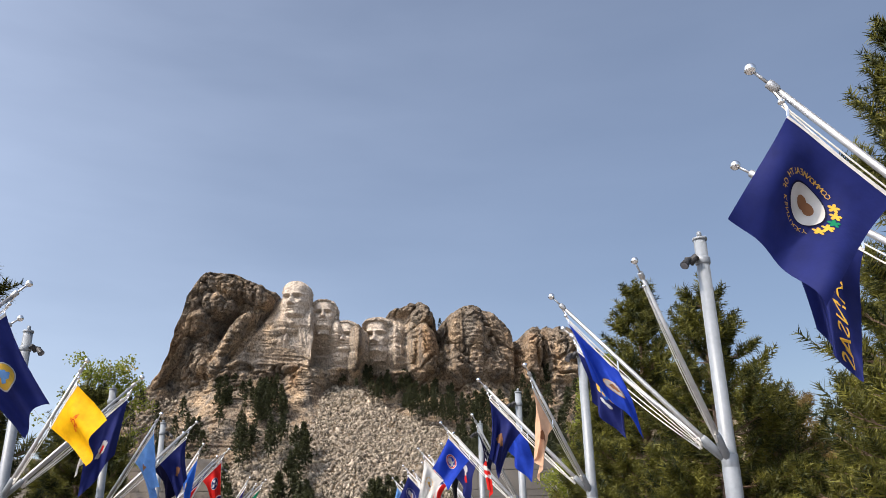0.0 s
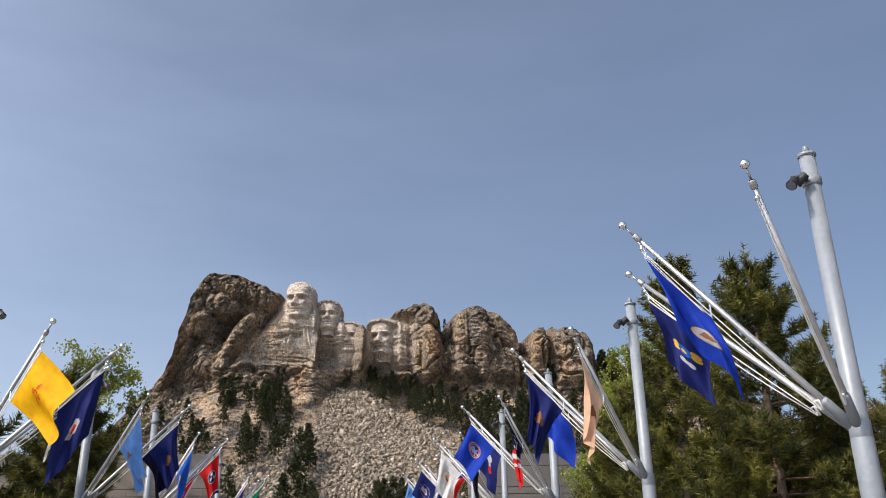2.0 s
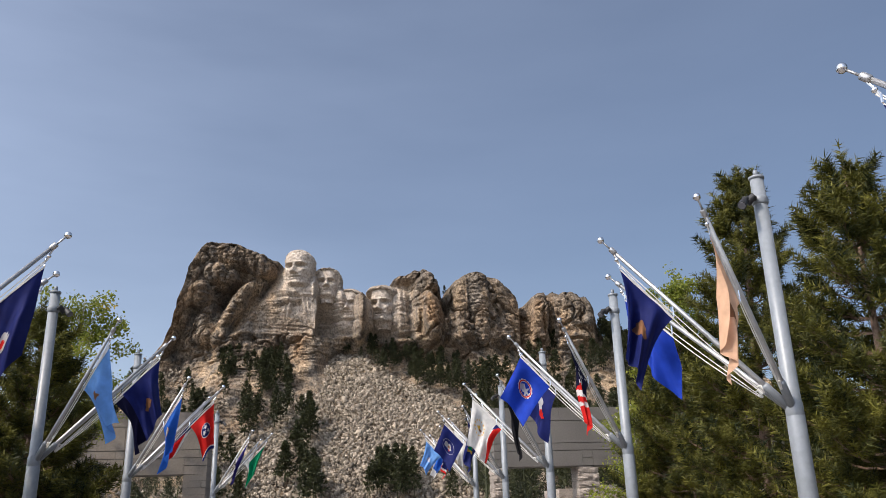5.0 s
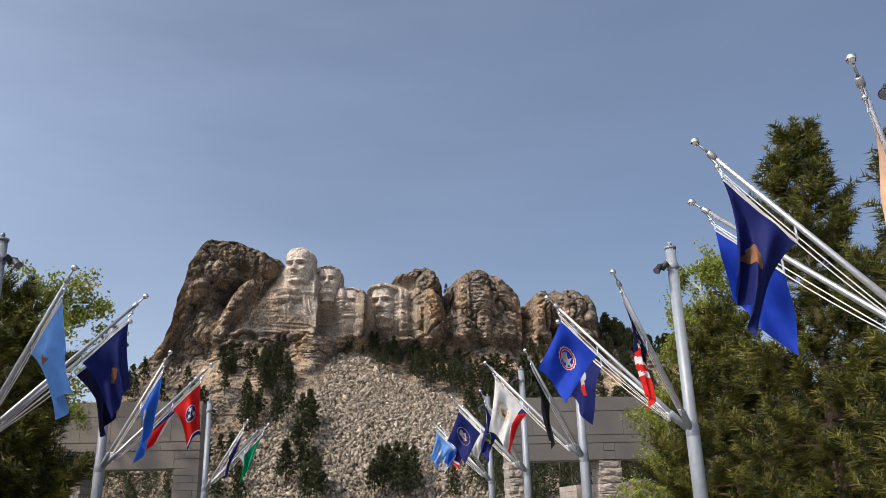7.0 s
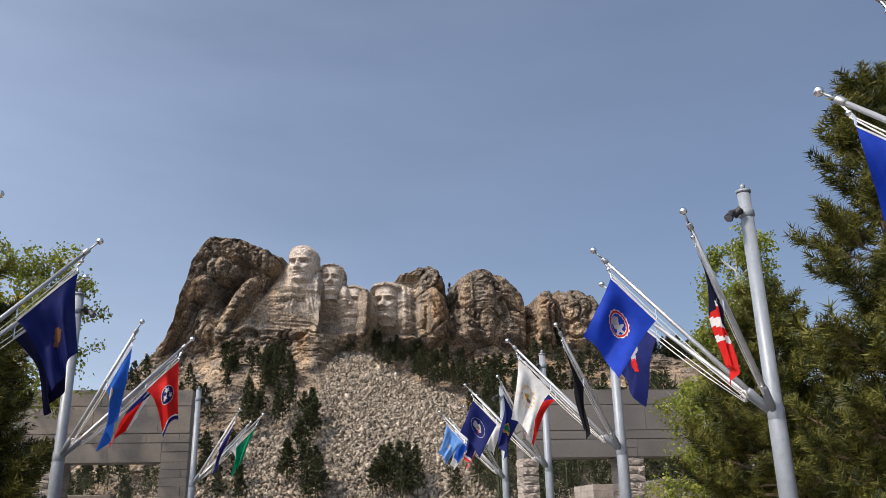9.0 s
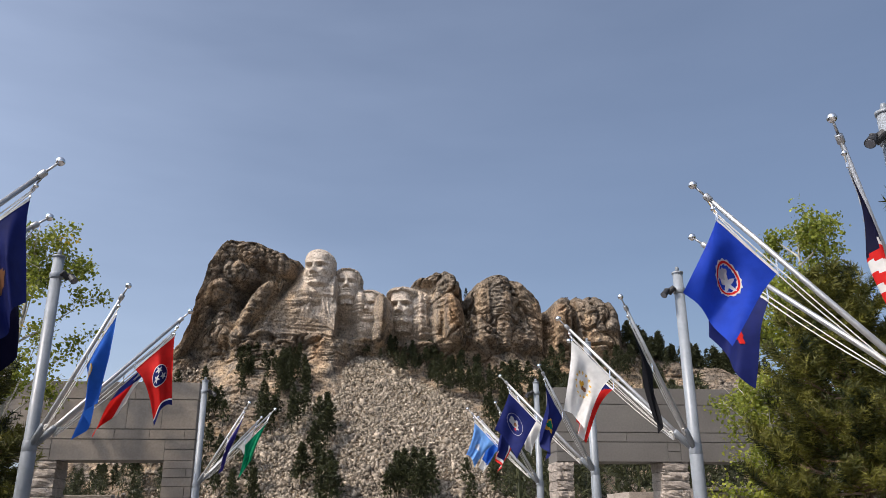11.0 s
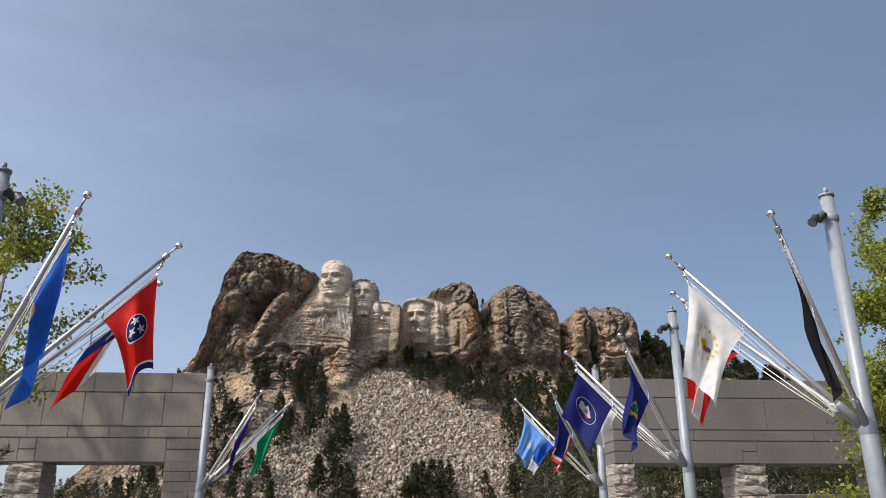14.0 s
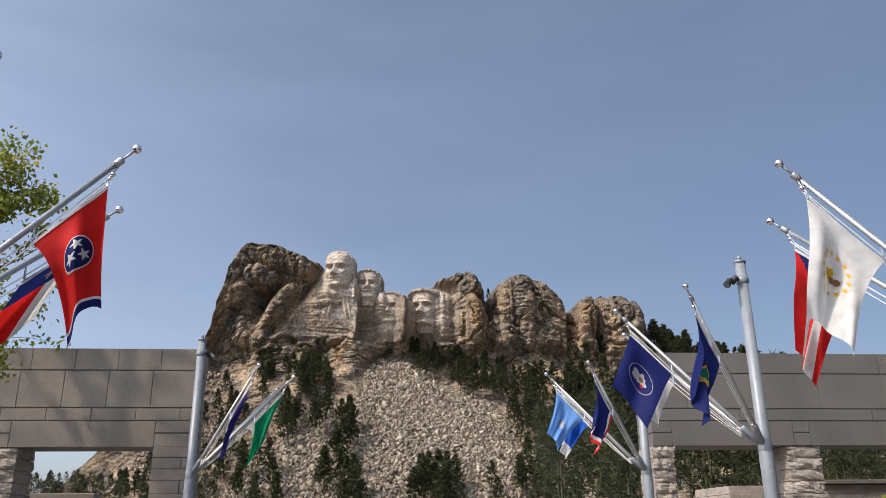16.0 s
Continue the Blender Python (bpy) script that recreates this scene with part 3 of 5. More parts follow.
        by += 0.05 * smoothstep(opening, opening - 0.03, cx) * smoothstep(0.1, 0.2, bv) * smoothstep(0.8, 0.6, bv)
        by -= 0.035 * np.exp(-((cx - 0.2 - 0.22 * bv) / 0.02) ** 2) * smoothstep(0.2, 0.35, bv) * smoothstep(0.8, 0.6, bv)
        by += 0.012 * fbm(np.stack([bx * 8, by * 4, bz * 8], -1), 4, seed + 3)
        F = np.concatenate([F, grid_faces(bn, bn) + len(V3)])
        V3 = np.concatenate([V3, np.stack([bx, by, bz], -1).reshape(-1, 3) * h])
        tone = np.concatenate([tone, (0.85 - 0.3 * bv).ravel()])
    me = fast_mesh("carved_head", V3, F[:, ::-1], ROCK, True)
    at = me.attributes.new("carved", "FLOAT", "POINT")
    at.data.foreach_set("value", tone.astype(np.float32))
    ob = new("carved_head", me)
    ob.matrix_world = pose(*place, nod, 0, turn)
    return tagged(ob, "colossal plain head carved in pale granite cliff", "rock carving", "carved heads on the mountain")


carved_head((-22.9, 442.5, 124.6), 22.0, -20, 2, hair=0.018, bust=True)
carved_head((-8.0, 447.5, 119.0), 18.5, -4, 5, hair=0.09, nod=-8)
carved_head((5.2, 452.0, 107.8), 19.0, -16, 8, hair=0.06, tash=0.045)
carved_head((24.0, 452.0, 106.2), 22.5, -20, 11, hair=0.1, beard=0.025, front_hair=0.83, wide=0.92)

# ---- posts with flag arms ----
JOINT_Z = 2.55
POST_TOP = 5.57
ARM_TIPS = {"center": Vector((2.08, 0.33, 2.25)), "far": Vector((1.55, 1.65, 2.16)), "near": Vector((1.5, -1.28, 2.21))}


def flood_lamp(place, ax, parent, label=""):
    bm = bmesh.new()
    bmesh.ops.create_cone(bm, segments=14, radius1=0.042, radius2=0.06, depth=0.14, cap_ends=True)
    bmesh.ops.transform(bm, verts=bm.verts[:], matrix=Vector(ax).to_track_quat("Z", "Y").to_matrix().to_4x4())
    bmesh.ops.translate(bm, verts=bm.verts[:], vec=place)
    ob = part("floodlight", bm, BLACKMETAL, parent, label)
    g = bmesh.new()
    bmesh.ops.create_cone(g, segments=14, radius1=0.05, radius2=0.05, depth=0.012, cap_ends=True)
    bmesh.ops.transform(g, verts=g.verts[:], matrix=Vector(ax).to_track_quat("Z", "Y").to_matrix().to_4x4())
    bmesh.ops.translate(g, verts=g.verts[:], vec=Vector(place) + Vector(ax).normalized() * 0.072)
    part("lens", g, GLASS, ob)
    return ob


def flag_post(place, side):
    """A round steel post with a cap, two floodlights and three slanting flag arms. side: the way its arms lean along x."""
    post = thing("flag_post", (*place, 0), "tall grey steel post with three slanting aluminium flag arms", "flag post", "flag posts along the avenue")
    tube_part("shaft", [(0, 0, 0), (0, 0, 2.5), (0, 0, 2.53), (0, 0, POST_TOP)], [0.112, 0.108, 0.096, 0.085], STEEL, post, seg=24)
    tube_part("cap", [(0, 0, POST_TOP - 0.01), (0, 0, POST_TOP + 0.025)], [0.098, 0.098], STEEL, post, seg=24)
    tube_part("pin", [(0, 0, POST_TOP + 0.02), (0, 0, POST_TOP + 0.09), (0, 0, POST_TOP + 0.12)], [0.034, 0.034, 0.026], STEEL, post, seg=12)
    tube_part("collar", [(0, 0, 5.2), (0, 0, 5.22), (0, 0, 5.29), (0, 0, 5.31)], [0.09, 0.104, 0.104, 0.09], STEEL, post, seg=24)
    tube_part("base_plate", [(0, 0, 0.0), (0, 0, 0.03)], [0.26, 0.26], STEEL, post, seg=24)
    br = tube_part("lamp_bracket", [(0, 0, 5.26), (side * 0.13, -0.06, 5.27), (side * 0.3, -0.12, 5.24)], [0.03, 0.03, 0.02], BLACKMETAL, post)
    flood_lamp((side * 0.17, -0.08, 5.25), (side * 0.5, 0.5, -0.5), br)
    flood_lamp((side * 0.3, -0.12, 5.18), (side * 0.5, -0.3, -0.6), br)
    tube_part("arm_collar", [(0, 0, 2.49), (0, 0, 2.5), (0, 0, 2.66), (0, 0, 2.67)], [0.098, 0.106, 0.106, 0.098], STEEL, post, seg=24)
    for key, tip in ARM_TIPS.items():
        a = Vector((0, 0, JOINT_Z))
        t = a + Vector((tip.x * side, tip.y, tip.z))
        d = (t - a).normalized()
        arm = tube_part("arm", [a + d * 0.1, a + d * 0.6, t - d * 0.16], [0.035, 0.035, 0.023], ALU, post, "slanting aluminium flagpole", seg=12)
        tube_part("socket", [a, a + d * 0.42, a + d * 0.46], [0.05, 0.05, 0.044], STEEL, arm, seg=12)
        tube_part("spindle", [t - d * 0.17, t - d * 0.03], [0.012, 0.012], ALU, arm, seg=8)
        tube_part("truck", [t - d * 0.25, t - d * 0.24, t - d * 0.17, t - d * 0.16], [0.028, 0.035, 0.035, 0.028], ALU, arm, seg=12)
        bm = bmesh.new()
        bmesh.ops.create_uvsphere(bm, u_segments=16, v_segments=10, radius=0.045)
        bmesh.ops.translate(bm, verts=bm.verts[:], vec=t)
        part("ball_finial", bm, CHROME, arm, "polished ball", smooth=True)
        bm = bmesh.new()
        pu = t - d * 0.26 + Vector((0, 0, -0.085))
        bmesh.ops.create_uvsphere(bm, u_segments=10, v_segments=8, radius=0.026)
        bmesh.ops.translate(bm, verts=bm.verts[:], vec=pu)
        part("pulley", bm, CHROME, arm, smooth=True)
        for off, sag in ((0.03, 0.02), (0.06, 0.08)):
            e = a + d * 0.5 + Vector((0, 0, -0.1))
            pts = [pu.lerp(e, i / 8) + Vector((0, 0, -off * 0.6 - sag * math.sin(math.pi * i / 8))) for i in range(9)]
            tube_part("halyard", pts, [0.0065] * 9, ROPE, arm, seg=5)
        tube_part("cleat", [a + d * 0.47 + Vector((0, 0, -0.11)), a + d * 0.53 + Vector((0, 0, -0.06)), a + d * 0.58 + Vector((0, 0, -0.11))], [0.012, 0.02, 0.012], ROPE, arm, seg=8)
    return post


RIGHT_X = 3.2
RIGHT_Y = {"z": 2.95, "a": 8.5, "b": 14.2, "c": 20.0, "d": 25.8, "e": 31.5, "f": 37.2}
LEFT_Y = {"y": 2.75, "z": 8.5, "a": 14.3, "b": 20.05, "c": 25.86, "e": 37.7}
first = flag_post((RIGHT_X, RIGHT_Y["z"]), -1)
for key in "abcdef":
    copy_thing(first, pose(RIGHT_X, RIGHT_Y[key], 0))


def left_x(key):
    """The row at negative x runs slightly askew to the avenue."""
    return -7.15 + 0.03 * (LEFT_Y[key] - 25.86)


first = flag_post((left_x("y"), LEFT_Y["y"]), 1)
for key in "zabce":
    copy_thing(first, pose(left_x(key), LEFT_Y[key], 0))

# ---- flags ----


class Flag:
    """Nylon on a slanting arm: the hoist runs down the arm, the fly hangs in folds and leans with the wind."""

    def __init__(self, post, side, arm, base, label, wind=(0.1, 0.0), gather=0.45, toward=0.5, folds=2.0, amp=0.11, phase=0.0, drop=0.9, hoist=0.9, fly=1.36, panels=None, mats=None, lift=0.0, lean=0.3):
        tip = ARM_TIPS[arm]
        t = Vector((post[0], post[1], JOINT_Z)) + Vector((tip.x * side, tip.y, tip.z))
        self.h = -Vector((tip.x * side, tip.y, tip.z)).normalized()
        self.a = t + self.h * 0.3 + Vector((0, 0, -0.17))
        self.n = self.h.cross(Vector((0, 0, 1))).normalized()
        gather = gather + 0.2 if gather > 0.2 else gather
        self.o = dict(wind=wind, gather=gather, toward=toward, folds=folds, amp=amp, phase=phase, drop=drop, hoist=hoist, fly=fly, lift=lift, lean=lean)
        self.out = Vector((tip.x * side, tip.y, 0)).normalized()
        n, m = 30, 44
        verts = [self.at(i / (n - 1), j / (m - 1)) for i in range(n) for j in range(m)]
        faces = grid_faces(n, m)
        self.ob = mesh_object("flag", [v - self.a for v in verts], faces, mats or [C[base]], None, "", smooth=True)
        self.ob.location = self.a
        if panels:
            idx = [panels((f // (m - 1) + 0.5) / (n - 1), (f % (m - 1) + 0.5) / (m - 1)) for f in range(len(faces))]
            self.ob.data.polygons.foreach_set("material_index", idx)
        tagged(self.ob, label, "flag", "flags along the avenue")
        self.patch("heading", 0.0, 0.0, 1.0, 0.028, C["white"], "white canvas heading along the hoist", n=24, m=1)
        for u in (0.01, 0.99):
            p = self.at(u, 0) - self.a
            tube_part("hoist_clip", [p, p + Vector((0, 0, 0.07)), p - self.h * (0.12 if u < 0.5 else 0) + Vector((0, 0, 0.14))], [0.012, 0.012, 0.008], CHROME, self.ob, seg=6)

    def at(self, u, v):
        o = self.o
        side = o["wind"]
        length = o["fly"] * o["drop"]
        g = o["gather"] * (1 - math.exp(-2.2 * v)) / 0.889
        uu = u + (o["toward"] - u) * g
        p = self.a + self.h * (uu * o["hoist"])
        down = (self.out * o["lean"] + Vector((side[0], side[1], -1 + o["lift"] * u))).normalized()
        p = p + down * (v * length * (1 - 0.10 * math.sin(3 * u + o["phase"])))
        w = min(1.0, v * 2.2)
        f = math.sin(2 * math.pi * o["folds"] * u + o["phase"] + 1.5 * v) + 0.45 * math.sin(2 * math.pi * (o["folds"] * 1.7) * u + 2 * o["phase"] - 3.1 * v) + 0.35 * math.sin(5.5 * v + o["phase"] * 3 + 2 * u)
        p = p + self.n * (o["amp"] * w * f)
        return p

    def shape(self, name, cu, cv, radius, material, outline=None, label="", raise_by=0.006, inner=0.0, aspect=1.55):
        """A flat emblem sewn to both faces, following the folds. outline: radius by angle."""
        seg, rings = 40, 6
        verts, faces = [], []
        for sgn in (1, -1):
            b = len(verts)
            for r in range(rings + 1):
                for s in range(seg):
                    th = 2 * math.pi * s / seg
                    k = radius * (outline(th) if outline else 1) * (inner + (1 - inner) * r / rings)
                    u, v = cu + k * math.cos(th), cv + k * math.sin(th) / aspect
                    u, v = min(0.995, max(0.005, u)), min(0.995, max(0.005, v))
                    p = self.at(u, v)
                    du, dv = self.at(u + 0.004, v) - self.at(u - 0.004, v), self.at(u, v + 0.004) - self.at(u, v - 0.004)
                    verts.append(p + du.cross(dv).normalized() * (raise_by * sgn) - self.a)
            for r in range(rings):
                for s in range(seg):
                    q = (s + 1) % seg
                    faces.append((b + r * seg + s, b + r * seg + q, b + (r + 1) * seg + q, b + (r + 1) * seg + s))
        return mesh_object(name, verts, faces, material, self.ob, label, smooth=True)

    def patch(self, name, u0, v0, u1, v1, material, label="", raise_by=0.006, n=10, m=3):
        """A straight band sewn to both faces between two corners of the cloth."""
        verts, faces = [], []
        for sgn in (1, -1):
            b = len(verts)
            for i in range(n + 1):
                for j in range(m + 1):
                    u, v = u0 + (u1 - u0) * i / n, v0 + (v1 - v0) * j / m
                    p = self.at(u, v)
                    du, dv = self.at(u + 0.004, v) - self.at(u - 0.004, v), self.at(u, v + 0.004) - self.at(u, v - 0.004)
                    verts.append(p + du.cross(dv).normalized() * (raise_by * sgn) - self.a)
            for i in range(n):
                for j in range(m):
                    q = b + i * (m + 1) + j
                    faces.append((q, q + 1, q + m + 2, q + m + 1))
        return mesh_object(name, verts, faces, material, self.ob, label, smooth=True)

    def arc_text(self, body, cu, cv, radius, size, start, end, material):
        for i, ch in enumerate(body):
            if ch != " ":
                th = start + (end - start) * i / (len(body) - 1)
                self.text(ch, cu - radius * math.cos(th), cv + radius * math.sin(th) / 1.55, size, material, tilt=th)

    def text(self, body, cu, cv, size, material, turn=1, tilt=0.0):
        cu_data = bpy.data.curves.new("lettering", "FONT")
        cu_data.body, cu_data.size, cu_data.align_x, cu_data.align_y = body, size, "CENTER", "CENTER"
        cu_data.resolution_u = 2
        tmp = new("lettering", cu_data)
        me = tmp.to_mesh()
        co = [tuple(v.co) for v in me.vertices]
        polys = [tuple(p.vertices) for p in me.polygons]
        tmp.to_mesh_clear()
        bpy.data.objects.remove(tmp)
        verts, faces = [], []
        for sgn in (1, -1):
            b = len(verts)
            for x, y, _ in co:
                x, y = x * math.cos(tilt) + y * math.sin(tilt), y * math.cos(tilt) - x * math.sin(tilt)
                u, v = cu - turn * y / self.o["hoist"], cv + turn * x / self.o["fly"]
                p = self.at(u, v)
                du, dv = self.at(u + 0.004, v) - self.at(u - 0.004, v), self.at(u, v + 0.004) - self.at(u, v - 0.004)
                verts.append(p + du.cross(dv).normalized() * (0.009 * sgn) - self.a)
            faces += [tuple(b + i for i in f) for f in polys]
        return mesh_object("lettering", verts, faces, material, self.ob, "gold lettering")


def star(th, k=5, turn=0.0):
    a = ((th + turn) % (2 * math.pi / k)) / (math.pi / k) - 1
    return 0.4 + 0.6 * abs(a) ** 1.4


def blob(th, s=0.0):
    return 0.8 + 0.14 * math.sin(3 * th + s) + 0.1 * math.sin(7 * th + 2 * s)


def R(k):
    return (RIGHT_X, RIGHT_Y[k])


def L(k):
    return (left_x(k), LEFT_Y[k])


def seal(f, cu, cv, r, field, inside, motif, label=""):
    f.shape("seal", cu, cv, r, C[field], label=label)
    f.shape("seal_ring", cu, cv, r * 1.1, C[inside], inner=0.9, raise_by=0.009)
    f.shape("motif", cu, cv, r * 0.62, C[motif], blob, raise_by=0.010)


# flags of the row with posts at positive x
f = Flag(R("z"), -1, "center", "navy", "dark navy flag with a round seal, hanging from a slanting arm", (0.0, 0.0), 0.12, 0.2, 1.0, 0.09, 0.4, 0.74, lean=0.72)
f.shape("seal", 0.5, 0.45, 0.19, C["white"])
f.shape("figures", 0.5, 0.44, 0.10, C["brown"], lambda th: 0.5 + 0.5 * abs(math.cos(th)), raise_by=0.010)
f.shape("seal_rim", 0.5, 0.45, 0.2, C["ink"], inner=0.94, raise_by=0.010)
f.arc_text("COMMONWEALTH OF KENTUCKY", 0.5, 0.45, 0.265, 0.062, -2.0, 2.0, C["gold"])
for q in (2.45, 2.8, 3.15, 3.5, 3.85):
    f.shape("sprig", 0.5 - 0.26 * math.cos(q), 0.45 + 0.26 * math.sin(q) / 1.55, 0.05, C["gold"] if abs(q - 3.15) > 0.2 else C["green"], lambda th: 0.4 + 0.6 * abs(math.sin(2.5 * th)))
f = Flag(R("z"), -1, "far", "navy", "dark navy flag with gold lettering, folded on itself", (0.0, 0.0), 0.4, 0.5, 1.3, 0.1, 2.0, 0.8, lean=0.0)
f.text("KANSAS", 0.72, 0.62, 0.26, C["gold"])
seal(f, 0.45, 0.45, 0.17, "sky", "gold", "gold")
f = Flag(R("a"), -1, "center", "royal", "bright royal-blue flag with a small pale seal", (0.05, 0.05), 0.05, 0.8, 1.2, 0.10, 1.0, 0.62, lean=-0.28)
seal(f, 0.6, 0.62, 0.15, "silver", "gold", "brown")
f = Flag(R("a"), -1, "far", "navy", "navy flag with a silver seal in its middle", (0.05, 0.1), 0.15, 0.7, 1.6, 0.10, 2.6, 0.55, lean=-0.12)
f.shape("shield", 0.5, 0.45, 0.12, C["azure"])
f.shape("crest", 0.5, 0.45, 0.06, C["gold"], blob, raise_by=0.009)
f.shape("supporter", 0.34, 0.45, 0.11, C["gold"], lambda th: 0.35 + 0.6 * abs(math.sin(th)))
f.shape("supporter", 0.66, 0.45, 0.11, C["gold"], lambda th: 0.35 + 0.6 * abs(math.sin(th)))
f.shape("ribbon", 0.5, 0.62, 0.13, C["silver"], lambda th: 0.3 + 0.7 * abs(math.cos(th)) ** 2)
f = Flag(R("b"), -1, "center", "navy", "dark navy flag with a brown coat of arms", (0.0, 0.05), 0.45, 0.5, 1.6, 0.13, 0.9, 0.78, lean=0.25)
f.shape("coat_of_arms", 0.5, 0.5, 0.2, C["brown"], blob)
f = Flag(R("b"), -1, "far", "royal", "plain bright-blue flag with a pale stripe of light", (0.1, 0.1), 0.12, 0.6, 1.3, 0.09, 2.2, 0.6, lean=0.0)
f = Flag(R("b"), -1, "near", "buff", "buff-coloured flag hanging in a narrow fold along its arm", (0.08, 0.05), 0.5, 0.45, 1.4, 0.07, 1.3, 0.85)
f.shape("coat_of_arms", 0.5, 0.5, 0.16, C["brown"], blob)
f = Flag(R("c"), -1, "center", "royal", "bright-blue flag with a pale wreath and white star", (0.0, 0.0), 0.18, 0.35, 0.9, 0.09, 0.6, 0.7, hoist=0.8, lean=0.62)
f.shape("wreath", 0.5, 0.45, 0.27, C["white"], lambda th: 0.95 + 0.05 * math.sin(14 * th), inner=0.72)
f.shape("wreath_band", 0.5, 0.45, 0.235, C["red"], inner=0.86, raise_by=0.009)
f.shape("monument", 0.42, 0.47, 0.14, C["silver"], blob, raise_by=0.009)
f.shape("star", 0.55, 0.47, 0.17, C["white"], star, raise_by=0.012)
f = Flag(R("c"), -1, "far", "navy", "navy flag with a pale eagle and a red ribbon", (0.0, 0.0), 0.15, 0.55, 1.0, 0.07, 1.8, 0.68, hoist=0.8, lean=0.25)
f.shape("eagle", 0.45, 0.45, 0.26, C["silver"], lambda th: 0.55 + 0.4 * abs(math.sin(1.5 * th)))
f.shape("ribbon", 0.62, 0.6, 0.14, C["red"], blob, raise_by=0.009)
f = Flag(R("c"), -1, "near", "red", "red, white and blue swallow-tailed flag wound along its arm", (0.25, 0.05), 0.68, 0.5, 1.4, 0.06, 0.6, 0.88, mats=[C["ink"], C["red"], C["white"]], panels=lambda u, v: 0 if v < 0.5 - 0.2 * abs(u - 0.5) else (1 if int(v * 11 + u * 2) % 2 else (2 if v < 0.75 else 1)))
f.shape("disc", 0.5, 0.25, 0.15, C["white"], inner=0.55)
for k in range(5):
    f.shape("star", 0.2 + 0.15 * k, 0.1 + 0.05 * (k % 2), 0.05, C["white"], star, raise_by=0.01)
f = Flag(R("d"), -1, "center", "white", "white flag with a gold anchor and a ring of gold stars", (0.0, 0.0), 0.25, 0.3, 1.1, 0.09, 0.2, 0.85, lean=0.26)
for k in range(13):
    th = 2 * math.pi * k / 13
    f.shape("star", 0.5 + 0.26 * math.cos(th), 0.45 + 0.26 * math.sin(th) / 1.55, 0.045, C["gold"], star)
f.shape("anchor", 0.47, 0.45, 0.11, C["gold"], lambda th: 0.45 + 0.5 * abs(math.sin(1.5 * th)))
f.shape("ribbon", 0.58, 0.48, 0.09, C["brown"], lambda th: 0.35 + 0.65 * abs(math.cos(th)), raise_by=0.009)
f = Flag(R("d"), -1, "far", "red", "red and white striped flag with a blue triangle and star", (0.0, 0.0), 0.5, 0.3, 1.3, 0.09, 1.5, 0.85, lean=0.3, mats=[C["red"], C["white"], C["navy"]], panels=lambda u, v: 2 if v < 0.42 * (1 - abs(2 * u - 1)) else int(u * 5) % 2)
f.shape("star", 0.5, 0.15, 0.12, C["white"], star)
f = Flag(R("d"), -1, "near", "black", "black flag wound tightly along its slanting arm", (0.3, 0.05), 0.72, 0.5, 1.3, 0.05, 0.4, 0.95)
f = Flag(R("e"), -1, "center", "navy", "deep-blue flag with a shield and eagle inside a thin circle", (0.0, 0.0), 0.12, 0.5, 0.9, 0.06, 0.7, 0.72, lean=0.5)
f.shape("circle", 0.5, 0.5, 0.31, C["silver"], inner=0.96)
f.shape("shield", 0.52, 0.5, 0.17, C["silver"], blob)
f.shape("beehive", 0.52, 0.5, 0.06, C["brown"], raise_by=0.012)
f.shape("drapery", 0.58, 0.58, 0.05, C["red"], blob, raise_by=0.012)
f.shape("eagle", 0.36, 0.5, 0.13, C["silver"], lambda th: 0.4 + 0.6 * abs(math.sin(th)), raise_by=0.009)
f = Flag(R("e"), -1, "far", "white", "white flag hanging in folds behind another", (0.05, 0.05), 0.5, 0.6, 1.5, 0.08, 0.9, 0.62)
f = Flag(R("e"), -1, "near", "navy", "navy flag with a gold and green coat of arms", (0.02, 0.1), 0.45, 0.35, 1.1, 0.09, 1.9, 0.85)
f.shape("coat_of_arms", 0.5, 0.52, 0.22, C["gold"], blob)
f.shape("landscape", 0.5, 0.5, 0.13, C["green"], blob, raise_by=0.009)
f = Flag(R("f"), -1, "center", "sky", "light-blue flag with a pale emblem", (-0.25, 0.05), 0.35, 0.5, 1.4, 0.09, 0.5, 0.7)
f.shape("emblem", 0.5, 0.55, 0.2, C["silver"], blob)
f = Flag(R("f"), -1, "far", "azure", "blue and white flag in loose folds", (-0.15, 0.05), 0.45, 0.5, 1.6, 0.09, 2.3, 0.7, mats=[C["azure"], C["white"]], panels=lambda u, v: 1 if v > 0.75 or u < 0.12 else 0)
f = Flag(R("f"), -1, "near", "navy", "navy flag with red and white borders", (-0.1, 0.1), 0.35, 0.5, 1.2, 0.09, 1.1, 0.75, mats=[C["navy"], C["white"], C["red"]], panels=lambda u, v: 2 if u > 0.9 or v > 0.93 else (1 if u > 0.83 or v > 0.87 else 0))

# flags of the row with posts at negative x
f = Flag(L("y"), 1, "far", "navy", "navy flag hanging from a slanting arm", (0.05, 0.05), 0.4, 0.5, 1.3, 0.1, 0.3)
f = Flag(L("z"), 1, "center", "navy", "navy flag with a round gold and blue disc", (0.02, 0.05), 0.32, 0.35, 1.1, 0.1, 0.6, 0.95, lean=0.75)
seal(f, 0.5, 0.55, 0.19, "gold", "silver", "sky")
f = Flag(L("z"), 1, "far", "navy", "navy flag gathered in folds", (0.02, 0.05), 0.5, 0.5, 1.5, 0.1, 1.6, 0.9)
f = Flag(L("a"), 1, "near", "yellow", "golden-yellow flag with a red sun symbol", (0.3, 0.0), 0.1, 0.5, 1.0, 0.08, 1.0, 0.8, lean=1.0)
f.shape("sun_disc", 0.5, 0.5, 0.075, C["red"], inner=0.72)
